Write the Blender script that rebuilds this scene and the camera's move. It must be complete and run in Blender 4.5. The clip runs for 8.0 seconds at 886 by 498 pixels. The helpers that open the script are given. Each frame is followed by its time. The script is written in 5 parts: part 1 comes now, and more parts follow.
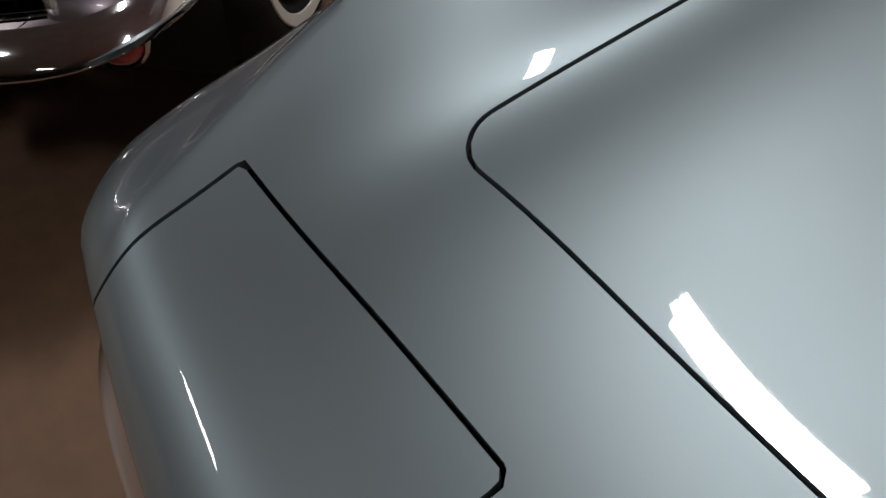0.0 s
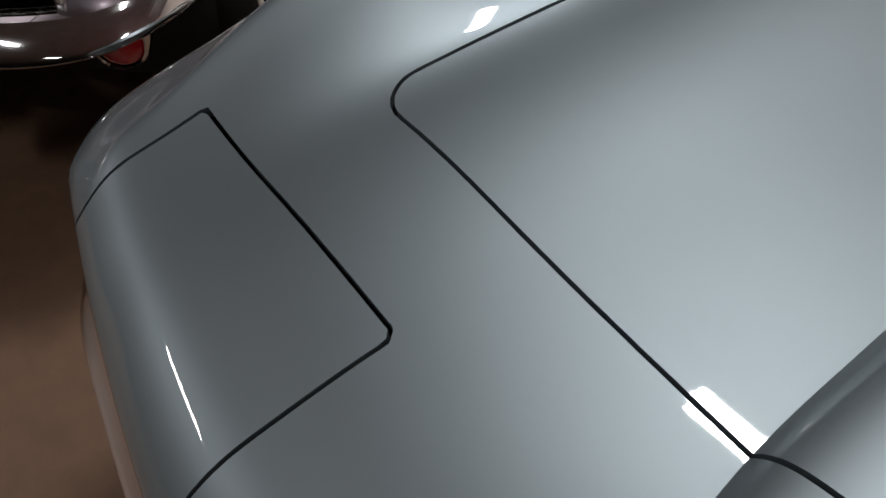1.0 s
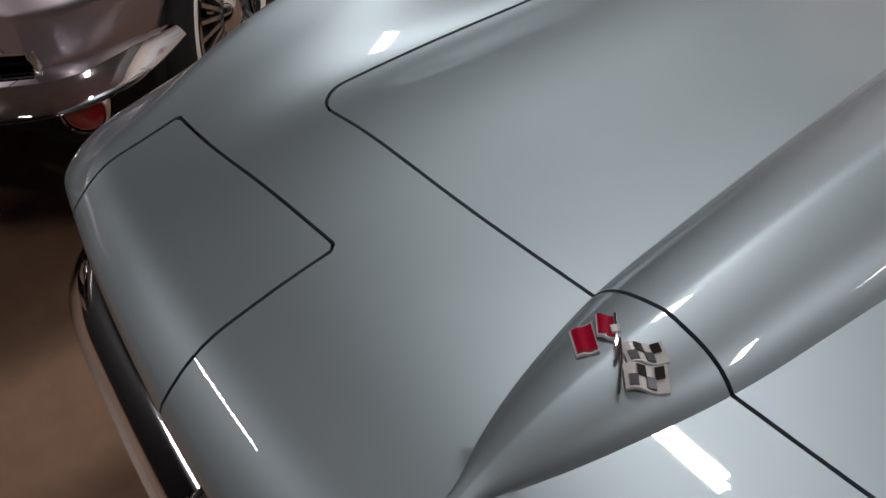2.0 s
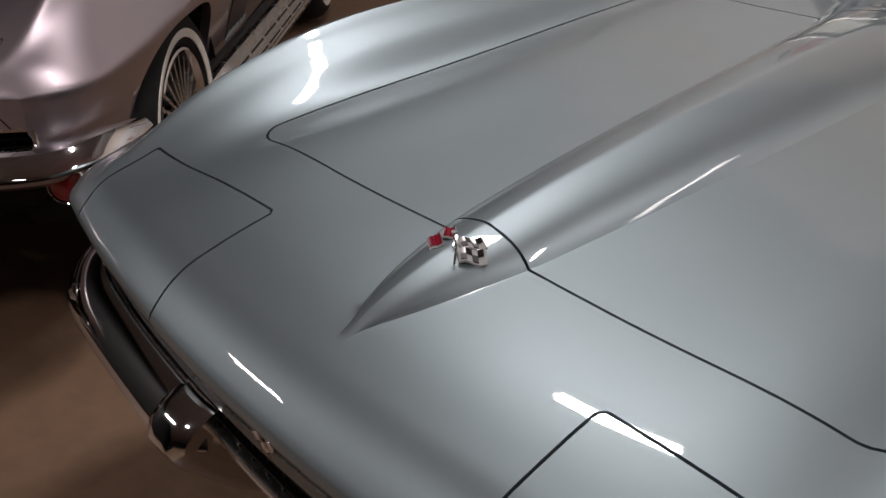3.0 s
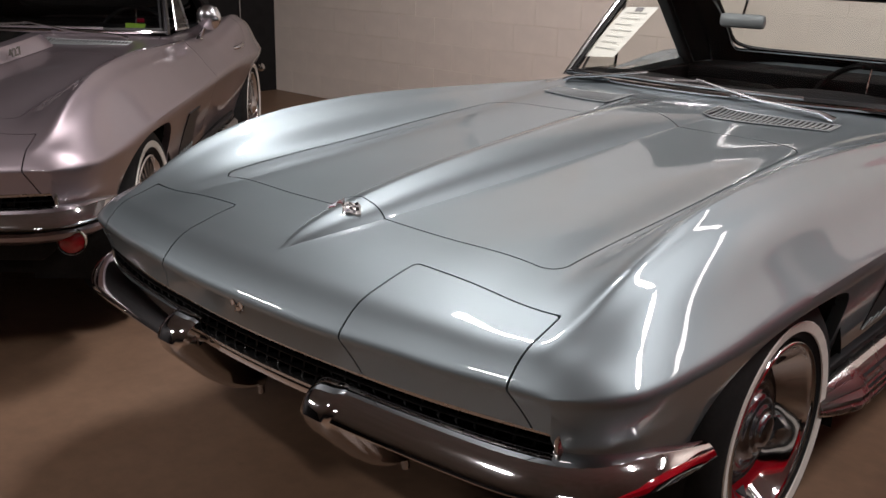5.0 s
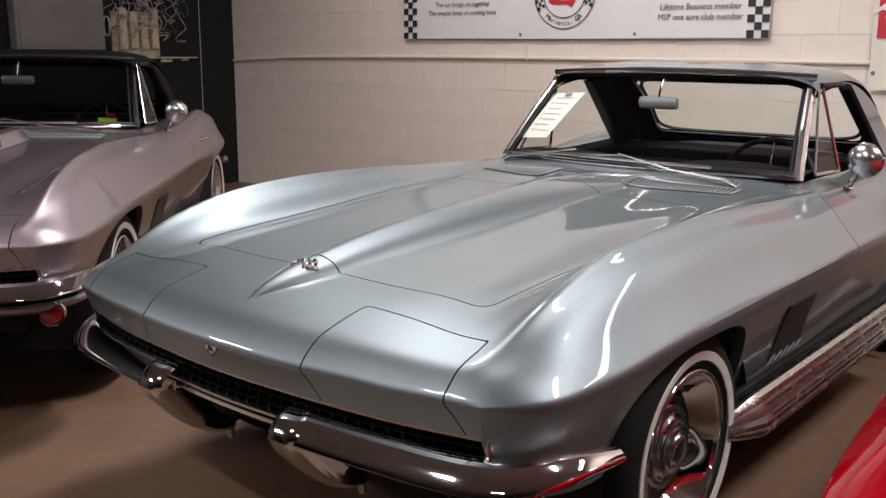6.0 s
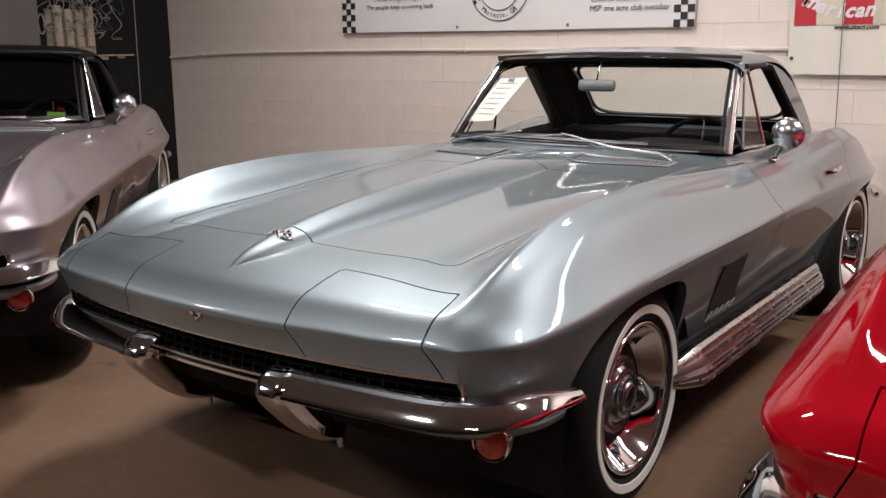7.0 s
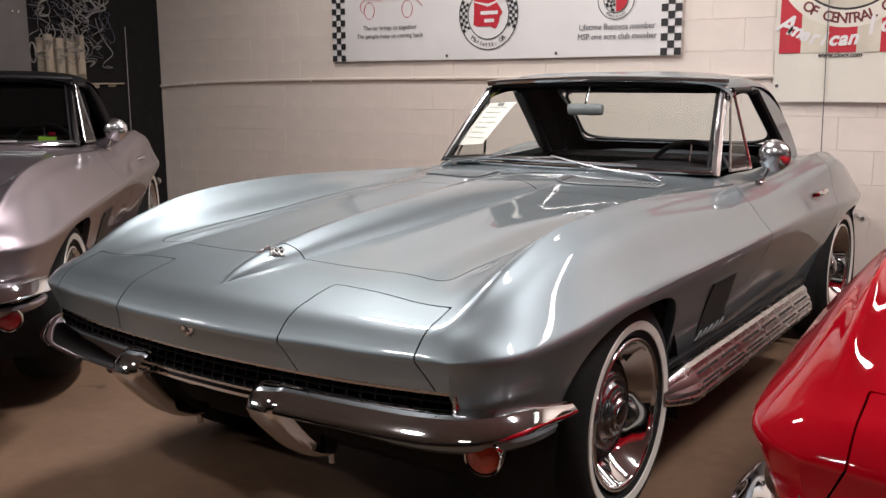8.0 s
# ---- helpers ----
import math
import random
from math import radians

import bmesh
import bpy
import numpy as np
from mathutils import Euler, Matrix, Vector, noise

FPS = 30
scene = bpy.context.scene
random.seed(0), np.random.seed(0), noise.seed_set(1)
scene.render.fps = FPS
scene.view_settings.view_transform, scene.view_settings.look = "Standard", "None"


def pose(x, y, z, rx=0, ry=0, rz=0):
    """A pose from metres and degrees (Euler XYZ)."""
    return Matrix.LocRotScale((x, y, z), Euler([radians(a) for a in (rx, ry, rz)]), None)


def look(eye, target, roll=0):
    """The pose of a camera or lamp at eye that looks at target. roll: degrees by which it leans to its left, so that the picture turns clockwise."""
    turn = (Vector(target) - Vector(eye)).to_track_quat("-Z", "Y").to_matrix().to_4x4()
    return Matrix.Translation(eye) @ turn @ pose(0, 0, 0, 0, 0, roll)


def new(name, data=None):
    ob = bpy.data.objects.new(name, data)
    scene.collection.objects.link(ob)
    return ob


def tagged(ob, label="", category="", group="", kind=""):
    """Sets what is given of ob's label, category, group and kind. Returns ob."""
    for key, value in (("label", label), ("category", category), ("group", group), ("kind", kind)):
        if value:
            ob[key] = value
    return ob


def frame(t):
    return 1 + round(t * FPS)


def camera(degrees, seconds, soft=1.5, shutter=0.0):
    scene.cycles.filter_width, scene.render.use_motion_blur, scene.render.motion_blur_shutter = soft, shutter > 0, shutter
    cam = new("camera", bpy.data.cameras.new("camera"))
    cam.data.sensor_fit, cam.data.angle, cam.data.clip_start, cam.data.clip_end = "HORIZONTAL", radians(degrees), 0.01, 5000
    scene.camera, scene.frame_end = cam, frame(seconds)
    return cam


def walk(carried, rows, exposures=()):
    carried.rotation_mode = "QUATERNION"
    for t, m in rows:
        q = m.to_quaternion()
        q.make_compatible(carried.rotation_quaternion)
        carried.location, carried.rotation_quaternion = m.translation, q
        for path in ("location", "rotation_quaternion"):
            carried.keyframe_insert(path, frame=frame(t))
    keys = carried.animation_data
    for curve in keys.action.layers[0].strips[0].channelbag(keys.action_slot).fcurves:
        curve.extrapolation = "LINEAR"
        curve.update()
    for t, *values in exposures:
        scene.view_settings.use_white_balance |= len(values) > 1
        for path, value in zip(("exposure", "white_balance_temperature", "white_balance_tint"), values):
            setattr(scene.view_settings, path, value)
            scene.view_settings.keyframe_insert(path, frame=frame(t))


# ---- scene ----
cam = camera(50.51, 8.0)
PATH = [
    (0, look((-0.102, 0.083, 1.266), (-0.916, 0.627, 0.130), -1.96)),
    (0.5, look((-0.005, 0.073, 1.280), (-0.856, 0.617, 0.170), -2.13)),
    (1, look((0.085, 0.051, 1.293), (-0.793, 0.619, 0.217), -0.99)),
    (1.5, look((0.175, -0.003, 1.306), (-0.720, 0.614, 0.273), -0.23)),
    (2, look((0.332, -0.114, 1.326), (-0.588, 0.621, 0.397), 0.09)),
    (2.2, look((0.405, -0.156, 1.330), (-0.527, 0.619, 0.447), 0.80)),
    (3.3, look((0.881, -0.490, 1.356), (-0.088, 0.448, 0.699), 1.10)),
    (3.5, look((0.972, -0.561, 1.361), (0.010, 0.403, 0.733), 1.48)),
    (4, look((1.190, -0.667, 1.368), (0.215, 0.314, 0.789), 1.73)),
    (4.2, look((1.258, -0.724, 1.365), (0.273, 0.260, 0.807), 1.50)),
    (5.3, look((1.610, -1.082, 1.348), (0.660, 0.001, 0.929), 1.23)),
    (5.5, look((1.674, -1.114, 1.347), (0.718, -0.025, 0.958), 0.84)),
    (6, look((1.760, -1.220, 1.336), (0.818, -0.096, 1.021), 0.32)),
    (6.5, look((1.799, -1.340, 1.307), (0.909, -0.170, 1.009), 0.35)),
    (7, look((1.812, -1.422, 1.292), (0.954, -0.233, 0.975), -0.40)),
    (7.5, look((1.810, -1.436, 1.270), (0.958, -0.233, 0.994), -0.06)),
    (8, look((1.819, -1.445, 1.254), (0.970, -0.237, 0.987), -0.29)),
]
EXPOSURES = [(0, -0.44, 6500, 11), (1.0, -0.38, 6520, 13), (2.0, -0.13, 6560, 15), (3.5, -0.22, 6750, 16), (5.5, 0.42, 6650, 16), (8.0, 0.60, 6650, 15)]
LIGHT_Z, CEIL_Z = 3.15, 3.5
# strip lights: x, y, length along x, length along y, watts, tilt, tubes
# The third and the last two are added fill for wall and floor.
LIGHTS = [(-.84, 1.385, .64, .14, 46, 0, 3), (2.35, 1.78, .75, .15, 54, 0, 3), (-1.4, 3.1, 4.4, .2, 33, 50, 1), (3.1, 3.8, 1.8, .28, 25, 10, 1),
          (-.35, -2.2, .6, .12, 34, 0, 1), (-4.4, -3.2, 1.22, .24, 90, 0, 1), (2.9, -3.0, 1.22, .2, 14, 0, 1)]
SILVER = (-1.620, -.376, .03, 0, 0, 44.7)
RED = (2.197, -.07, 0, 0, 0, 1.8)
walk(cam, PATH, EXPOSURES)

# ---- world, light ----
world = bpy.data.worlds.new("world")
scene.world = world
world.use_nodes = True
bg = world.node_tree.nodes["Background"]
bg.inputs[0].default_value = (0.5, 0.5, 0.5, 1)
bg.inputs[1].default_value = 0.02


def strip_light(x, y, z, sx, sy, watts, tilt, colour=(1.0, 0.98, 0.965)):
    d = bpy.data.lights.new("strip_light", "AREA")
    d.shape, d.size, d.size_y, d.energy, d.color = "RECTANGLE", sx, sy, watts, colour
    ob = new("strip_light", d)
    ob.matrix_world = pose(x, y, z, tilt)
    return ob


for lx, ly, sx, sy, w, tilt, tubes in LIGHTS:
    for k in range(tubes):
        # tubes lie side by side with a narrow gap; the middle one reaches a little further
        off = (k - (tubes - 1) / 2) * sy / tubes
        strip_light(lx - .012 * k, ly + off, LIGHT_Z, sx * (1 if k % 2 or tubes == 1 else .94), sy / tubes * (.80 if tubes > 1 else 1), w / tubes, tilt)


# ---- materials ----
def nodes(name):
    m = bpy.data.materials.new(name)
    m.use_nodes = True
    t = m.node_tree
    return m, t, t.nodes["Principled BSDF"]


def noise_node(t, scale, detail=4.0, rough=0.55, coords="Object"):
    c = t.nodes.new("ShaderNodeTexCoord")
    n = t.nodes.new("ShaderNodeTexNoise")
    n.inputs["Scale"].default_value, n.inputs["Detail"].default_value, n.inputs["Roughness"].default_value = scale, detail, rough
    t.links.new(c.outputs[coords], n.inputs["Vector"])
    return n


def ramp(t, fac, stops):
    r = t.nodes.new("ShaderNodeValToRGB")
    while len(r.color_ramp.elements) < len(stops):
        r.color_ramp.elements.new(0.5)
    for e, (p, c) in zip(r.color_ramp.elements, stops):
        e.position, e.color = p, (*c, 1)
    t.links.new(fac, r.inputs[0])
    return r


def bump(t, b, height, strength, distance=0.002):
    n = t.nodes.new("ShaderNodeBump")
    n.inputs["Strength"].default_value, n.inputs["Distance"].default_value = strength, distance
    t.links.new(height, n.inputs["Height"])
    t.links.new(n.outputs[0], b.inputs["Normal"])
    return n


def plain(name, rgb, rough=0.5, metal=0.0, vary=0.12, scale=14.0, grain=0.0, coat=0.0, spec=0.5):
    """A surface with slight variation of colour and roughness, and an optional fine relief."""
    m, t, b = nodes(name)
    n = noise_node(t, scale)
    lo, hi = [c * (1 - vary) for c in rgb], [min(1.0, c * (1 + vary)) for c in rgb]
    t.links.new(ramp(t, n.outputs[0], [(0.3, lo), (0.7, hi)]).outputs[0], b.inputs["Base Color"])
    mr = t.nodes.new("ShaderNodeMapRange")
    mr.inputs["To Min"].default_value, mr.inputs["To Max"].default_value = max(0.0, rough * 0.85), min(1.0, rough * 1.15)
    n2 = noise_node(t, scale * 3.7)
    t.links.new(n2.outputs[0], mr.inputs["Value"])
    t.links.new(mr.outputs[0], b.inputs["Roughness"])
    b.inputs["Metallic"].default_value = metal
    b.inputs["Coat Weight"].default_value = coat
    b.inputs["Coat Roughness"].default_value = 0.03
    b.inputs["Specular IOR Level"].default_value = spec
    if grain:
        bump(t, b, noise_node(t, scale * 12).outputs[0], grain)
    return m


def metallic_paint(name, rgb, metal=0.75, rough=0.34):
    """Metallic lacquer: flakes under a clear coat."""
    m, t, b = nodes(name)
    n = noise_node(t, 3.0)
    t.links.new(ramp(t, n.outputs[0], [(0.3, [c * 0.96 for c in rgb]), (0.7, [c * 1.04 for c in rgb])]).outputs[0], b.inputs["Base Color"])
    b.inputs["Metallic"].default_value = metal
    b.inputs["Roughness"].default_value = rough
    b.inputs["Coat Weight"].default_value = 1.0
    b.inputs["Coat Roughness"].default_value = 0.025
    b.inputs["Coat IOR"].default_value = 1.5
    c = t.nodes.new("ShaderNodeTexCoord")
    v = t.nodes.new("ShaderNodeTexVoronoi")
    v.inputs["Scale"].default_value = 900
    t.links.new(c.outputs["Object"], v.inputs["Vector"])
    bump(t, b, v.outputs["Distance"], 0.06, 0.0004)
    return m


def glass_mat(name, tint=(0.93, 0.96, 0.94), gloss=0.0):
    m, t, b = nodes(name)
    out = t.nodes["Material Output"]
    tr, gl, mix, fr = (t.nodes.new(k) for k in ("ShaderNodeBsdfTransparent", "ShaderNodeBsdfGlossy", "ShaderNodeMixShader", "ShaderNodeFresnel"))
    tr.inputs[0].default_value = (*tint, 1)
    gl.inputs["Roughness"].default_value = gloss
    fr.inputs[0].default_value = 1.45
    t.links.new(fr.outputs[0], mix.inputs[0])
    t.links.new(tr.outputs[0], mix.inputs[1])
    t.links.new(gl.outputs[0], mix.inputs[2])
    t.links.new(mix.outputs[0], out.inputs[0])
    return m


PAINT_BLUE = metallic_paint("silver_blue_lacquer", (0.255, 0.305, 0.328), 0.88, 0.51)
PAINT_SILVER = metallic_paint("silver_lacquer", (0.37, 0.315, 0.345), 0.85, 0.44)
PAINT_RED = plain("red_lacquer", (0.46, 0.003, 0.012), 0.5, 0.0, 0.05, coat=1.0, spec=0.0)
CHROME = plain("chrome", (0.72, 0.72, 0.73), 0.06, 1.0, 0.03, 6)
SATIN = plain("satin_aluminium", (0.55, 0.54, 0.53), 0.27, 1.0, 0.05, 3)
BRIGHT = plain("bright_metal", (0.80, 0.80, 0.82), 0.22, 1.0, 0.04, 8)
WHEEL_GREY = plain("wheel_grey_metal", (0.10, 0.098, 0.105), 0.22, 1.0, 0.08, 6)
CAP = plain("dark_chrome", (0.40, 0.40, 0.43), 0.16, 1.0, 0.05, 6)
GRILLE = plain("grille_metal", (0.012, 0.012, 0.012), 0.55, 1.0, 0.15, 9)
RUBBER = plain("tyre_rubber", (0.009, 0.0088, 0.0088), 0.8, 0.0, 0.25, 40, 0.15, spec=0.3)
WHITE_RUBBER = plain("whitewall", (0.74, 0.71, 0.65), 0.6, 0.0, 0.06, 30)
BLACK = plain("black_trim", (0.008, 0.008, 0.009), 0.5, 0.0, 0.2, 20, spec=0.35)
VINYL = plain("black_vinyl", (0.007, 0.007, 0.008), 0.75, 0.0, 0.25, 30, 0.2, spec=0.2)
LINING = plain("black_headlining", (0.003, 0.003, 0.003), 0.95, 0.0, 0.2, 30, 0.1, spec=0.03)
DARK = plain("underseal", (0.008, 0.008, 0.008), 0.9, 0.0, 0.3, 20, 0.2)
LENS_AMBER = plain("amber_red_lens", (0.62, 0.07, 0.03), 0.12, 0.0, 0.2, 50, 0.2, coat=1.0)
LENS_RED = plain("red_lens", (0.45, 0.012, 0.02), 0.12, 0.0, 0.2, 50, 0.2, coat=1.0)
GLASS = glass_mat("window_glass")
GLASS_DARK = glass_mat("tinted_glass", (0.25, 0.27, 0.27))
MIRROR = plain("mirror_glass", (0.8, 0.8, 0.8), 0.02, 1.0, 0.01)
ENAMEL_RED = plain("red_enamel", (0.26, 0.004, 0.022), 0.2, 0.0, 0.1, 60, coat=1.0)
WHITE_ENAMEL = plain("white_silver_enamel", (0.62, 0.61, 0.60), 0.25, 0.3, 0.1, 200, coat=1.0)
PALE_SLAT = plain("pale_grey_paint", (0.34, 0.37, 0.38), 0.35, 0.3, 0.06, 20)
VENT_SHADE = plain("vent_shade_grey", (0.022, 0.024, 0.025), 0.45, 0.0, 0.15, 20)
STEEL_GREY = plain("steel_grey", (0.12, 0.12, 0.13), 0.3, 0.5, 0.1, 100)
ENAMEL_BLACK = plain("black_enamel", (0.015, 0.015, 0.015), 0.25, 0.0, 0.1, 60, coat=1.0)
PAPER = plain("paper", (0.72, 0.71, 0.66), 0.8, 0.0, 0.04, 20)
INK = plain("grey_ink", (0.22, 0.21, 0.22), 0.8, 0.0, 0.1, 60)
INK_PALE = plain("pale_ink", (0.42, 0.42, 0.40), 0.8, 0.0, 0.1, 60)
YELLOW = plain("yellow_sticker", (0.75, 0.62, 0.05), 0.6, 0.0, 0.1, 30)
LIME = plain("lime_sticker", (0.35, 0.60, 0.04), 0.6, 0.0, 0.1, 30)


# ---- mesh helpers ----
def smooth(me, angle=35):
    me.polygons.foreach_set("use_smooth", [True] * len(me.polygons))
    me.set_sharp_from_angle(angle=radians(angle))


def part(name, bm, material, parent=None, label="", angle=35, kind=""):
    """Links a bmesh, or a pair of vertices and faces, as one mesh object under its thing."""
    me = bpy.data.meshes.new(name)
    if isinstance(bm, tuple):
        me.from_pydata([tuple(map(float, v)) for v in bm[0]], [], [tuple(map(int, f)) for f in bm[1]])
    else:
        bmesh.ops.recalc_face_normals(bm, faces=bm.faces)
        bm.to_mesh(me)
        bm.free()
    me.materials.append(material)
    smooth(me, angle)
    ob = new(name, me)
    if parent:
        ob.parent = parent
    return tagged(ob, label, kind=kind)


def natural(keys):
    """A natural cubic spline through rows of (t, values...)."""
    k = np.array(keys, float)
    t, v = k[:, 0], k[:, 1:]
    n = len(t)
    h = np.diff(t)
    a = np.eye(n)
    r = np.zeros_like(v)
    for i in range(1, n - 1):
        a[i, i - 1], a[i, i], a[i, i + 1] = h[i - 1], 2 * (h[i - 1] + h[i]), h[i]
        r[i] = 6 * ((v[i + 1] - v[i]) / h[i] - (v[i] - v[i - 1]) / h[i - 1])
    m = np.linalg.solve(a, r)

    def at(x):
        x = np.clip(np.asarray(x, float), t[0], t[-1])
        i = np.clip(np.searchsorted(t, x) - 1, 0, n - 2)
        d, e, hh = (x - t[i])[..., None], (t[i + 1] - x)[..., None], h[i][..., None]
        return m[i] * e**3 / (6 * hh) + m[i + 1] * d**3 / (6 * hh) + (v[i] / hh - m[i] * hh / 6) * e + (v[i + 1] / hh - m[i + 1] * hh / 6) * d

    return at


def along(points, n):
    """n points evenly along a natural spline through the points."""
    p = np.array(points, float)
    t = np.r_[0, np.cumsum(np.linalg.norm(np.diff(p, axis=0), axis=1))]
    return natural(np.c_[t, p])(np.linspace(0, t[-1], n))


def box(bm, x0, x1, y0, y1, z0, z1, bevel=0.0, m=None):
    geo = bmesh.ops.create_cube(bm, size=1)["verts"]
    bmesh.ops.scale(bm, vec=(x1 - x0, y1 - y0, z1 - z0), verts=geo)
    bmesh.ops.translate(bm, vec=((x0 + x1) / 2, (y0 + y1) / 2, (z0 + z1) / 2), verts=geo)
    if bevel:
        edges = list({e for v in geo for e in v.link_edges})
        geo = list({v for f in bmesh.ops.bevel(bm, geom=edges, offset=bevel, segments=2, profile=0.5, affect="EDGES")["faces"] for v in f.verts} | {v for v in geo if v.is_valid})
    if m is not None:
        bmesh.ops.transform(bm, matrix=m, verts=geo)
    return geo


def tube(points, radius, sides=10, closed=False, flat=1.0):
    """A round bar along points; radius may vary by point."""
    p = np.array(points, float)
    n = len(p)
    rad = np.broadcast_to(radius, n)
    tan = np.roll(p, -1, 0) - np.roll(p, 1, 0) if closed else np.gradient(p, axis=0)
    tan /= np.linalg.norm(tan, axis=1)[:, None]
    ref = np.array((0, 0, 1.0)) if abs(tan[:, 2]).max() < 0.9 else np.array((1.0, 0.13, 0))
    verts, faces = [], []
    for q, t, r in zip(p, tan, rad):
        a = np.cross(t, ref)
        a /= np.linalg.norm(a)
        b = np.cross(a, t)
        for k in range(sides):
            w = 2 * math.pi * k / sides
            verts.append(q + r * (math.cos(w) * a + math.sin(w) * flat * b))
    for i in range(n if closed else n - 1):
        j = (i + 1) % n
        for k in range(sides):
            l = (k + 1) % sides
            faces.append((i * sides + k, i * sides + l, j * sides + l, j * sides + k))
    if not closed:
        faces += [tuple(range(sides))[::-1], tuple((n - 1) * sides + k for k in range(sides))]
    return verts, faces


def sweep(path, normals, section, closed=True, scale=None):
    """Sweeps a section of (out, up) pairs along a plan path; normals point outwards. scale shrinks the section by point."""
    n, s = len(path), len(section)
    verts, faces = [], []
    for i, (p, nn) in enumerate(zip(path, normals)):
        k = 1.0 if scale is None else scale[i]
        for o, u in section:
            verts.append((p[0] + nn[0] * o * k, p[1] + nn[1] * o * k, p[2] + u * k))
    for i in range(n - 1):
        for j in range(s if closed else s - 1):
            l = (j + 1) % s
            faces.append((i * s + j, i * s + l, (i + 1) * s + l, (i + 1) * s + j))
    if closed:
        faces += [tuple(range(s))[::-1], tuple((n - 1) * s + j for j in range(s))]
    return verts, faces


def plan_normals(path):
    """Normals of a plan path that runs with its outside on the right hand."""
    t = np.gradient(np.array(path, float)[:, :2], axis=0)
    t /= np.linalg.norm(t, axis=1)[:, None]
    return np.c_[t[:, 1], -t[:, 0]]


def lathe(profile, steps=48, centre=(0, 0, 0), side=1):
    """Spins (radius, out) pairs about the x axis."""
    verts, faces = [], []
    n = len(profile)
    for k in range(steps):
        w = 2 * math.pi * k / steps
        for r, o in profile:
            verts.append((centre[0] + side * o, centre[1] + r * math.cos(w), centre[2] + r * math.sin(w)))
    for k in range(steps):
        l = (k + 1) % steps
        for j in range(n - 1):
            faces.append((k * n + j, k * n + j + 1, l * n + j + 1, l * n + j))
    return verts, faces


def mirrored(vf, sx):
    v, f = vf
    return ([(sx * a, b, c) for a, b, c in v], [tuple(q)[::-1] if sx < 0 else q for q in f])


def joined(*pieces):
    v, f = [], []
    for a, b in pieces:
        n = len(v)
        v += [tuple(q) for q in a]
        f += [tuple(i + n for i in q) for q in b]
    return v, f


def clip(verts, faces, field, lip=0.0):
    """Keeps the part of a mesh where field(vertices) is positive, with a clean cut edge, and folds a lip inwards along the cut."""
    v = np.array(verts, float)
    d = field(v)
    keep_v, out, cuts, cut_edges = [tuple(q) for q in v], [], {}, []
    inside = d > 0

    def cross(a, b):
        key = (min(a, b), max(a, b))
        if key not in cuts:
            k = d[a] / (d[a] - d[b])
            cuts[key] = len(keep_v)
            keep_v.append(tuple(v[a] + k * (v[b] - v[a])))
        return cuts[key]

    for f in faces:
        ins = [inside[i] for i in f]
        if all(ins):
            out.append(tuple(f))
            continue
        if not any(ins):
            continue
        poly, born = [], []
        for a, b in zip(f, (*f[1:], f[0])):
            if inside[a]:
                poly.append(a)
            if inside[a] != inside[b]:
                poly.append(cross(a, b))
                born.append(poly[-1])
        if len(poly) > 2:
            out.append(tuple(poly))
            if len(born) == 2:
                i = poly.index(born[0])
                cut_edges.append((born[0], born[1]) if poly[(i + 1) % len(poly)] == born[1] else (born[1], born[0]))
    used = sorted({i for f in out for i in f})
    new_i = {i: k for k, i in enumerate(used)}
    pv = [keep_v[i] for i in used]
    pf = [tuple(new_i[i] for i in f) for f in out]
    if lip and pf:
        normal = np.zeros((len(pv), 3))
        arr = np.array(pv)
        for f in pf:
            n = np.cross(arr[f[1]] - arr[f[0]], arr[f[2]] - arr[f[0]])
            for i in f:
                normal[i] += n
        normal /= np.linalg.norm(normal, axis=1)[:, None] + 1e-12
        low = {}
        for a, b in cut_edges:
            for i in (a, b):
                if i not in low:
                    j = new_i[i]
                    top = len(pv)
                    pv += [pv[j], tuple(np.array(pv[j]) - lip * normal[j])]
                    low[i] = top
            pf.append((low[b], low[a], low[a] + 1, low[b] + 1))
    return pv, pf


def rounded_box(x, y, cx, cy, hx, hy, r):
    """Signed distance to a rounded rectangle, negative inside."""
    qx, qy = np.abs(x - cx) - hx + r, np.abs(y - cy) - hy + r
    return np.hypot(np.maximum(qx, 0), np.maximum(qy, 0)) + np.minimum(np.maximum(qx, qy), 0) - r


def text_data(words, size, extrude=0.0006, shear=0.0, bold=0.0):
    """Lettering as a mesh in the xz plane, centred."""
    c = bpy.data.curves.new("lettering", "FONT")
    c.body, c.size, c.extrude, c.shear, c.offset = words, size, extrude, shear, bold
    c.align_x, c.align_y, c.resolution_u = "CENTER", "CENTER", 3
    o = bpy.data.objects.new("lettering", c)
    scene.collection.objects.link(o)
    bpy.context.view_layer.update()
    me = bpy.data.meshes.new_from_object(o)
    bpy.data.objects.remove(o)
    bpy.data.curves.remove(c)
    me.transform(Matrix.Rotation(radians(90), 4, "X"))
    return me


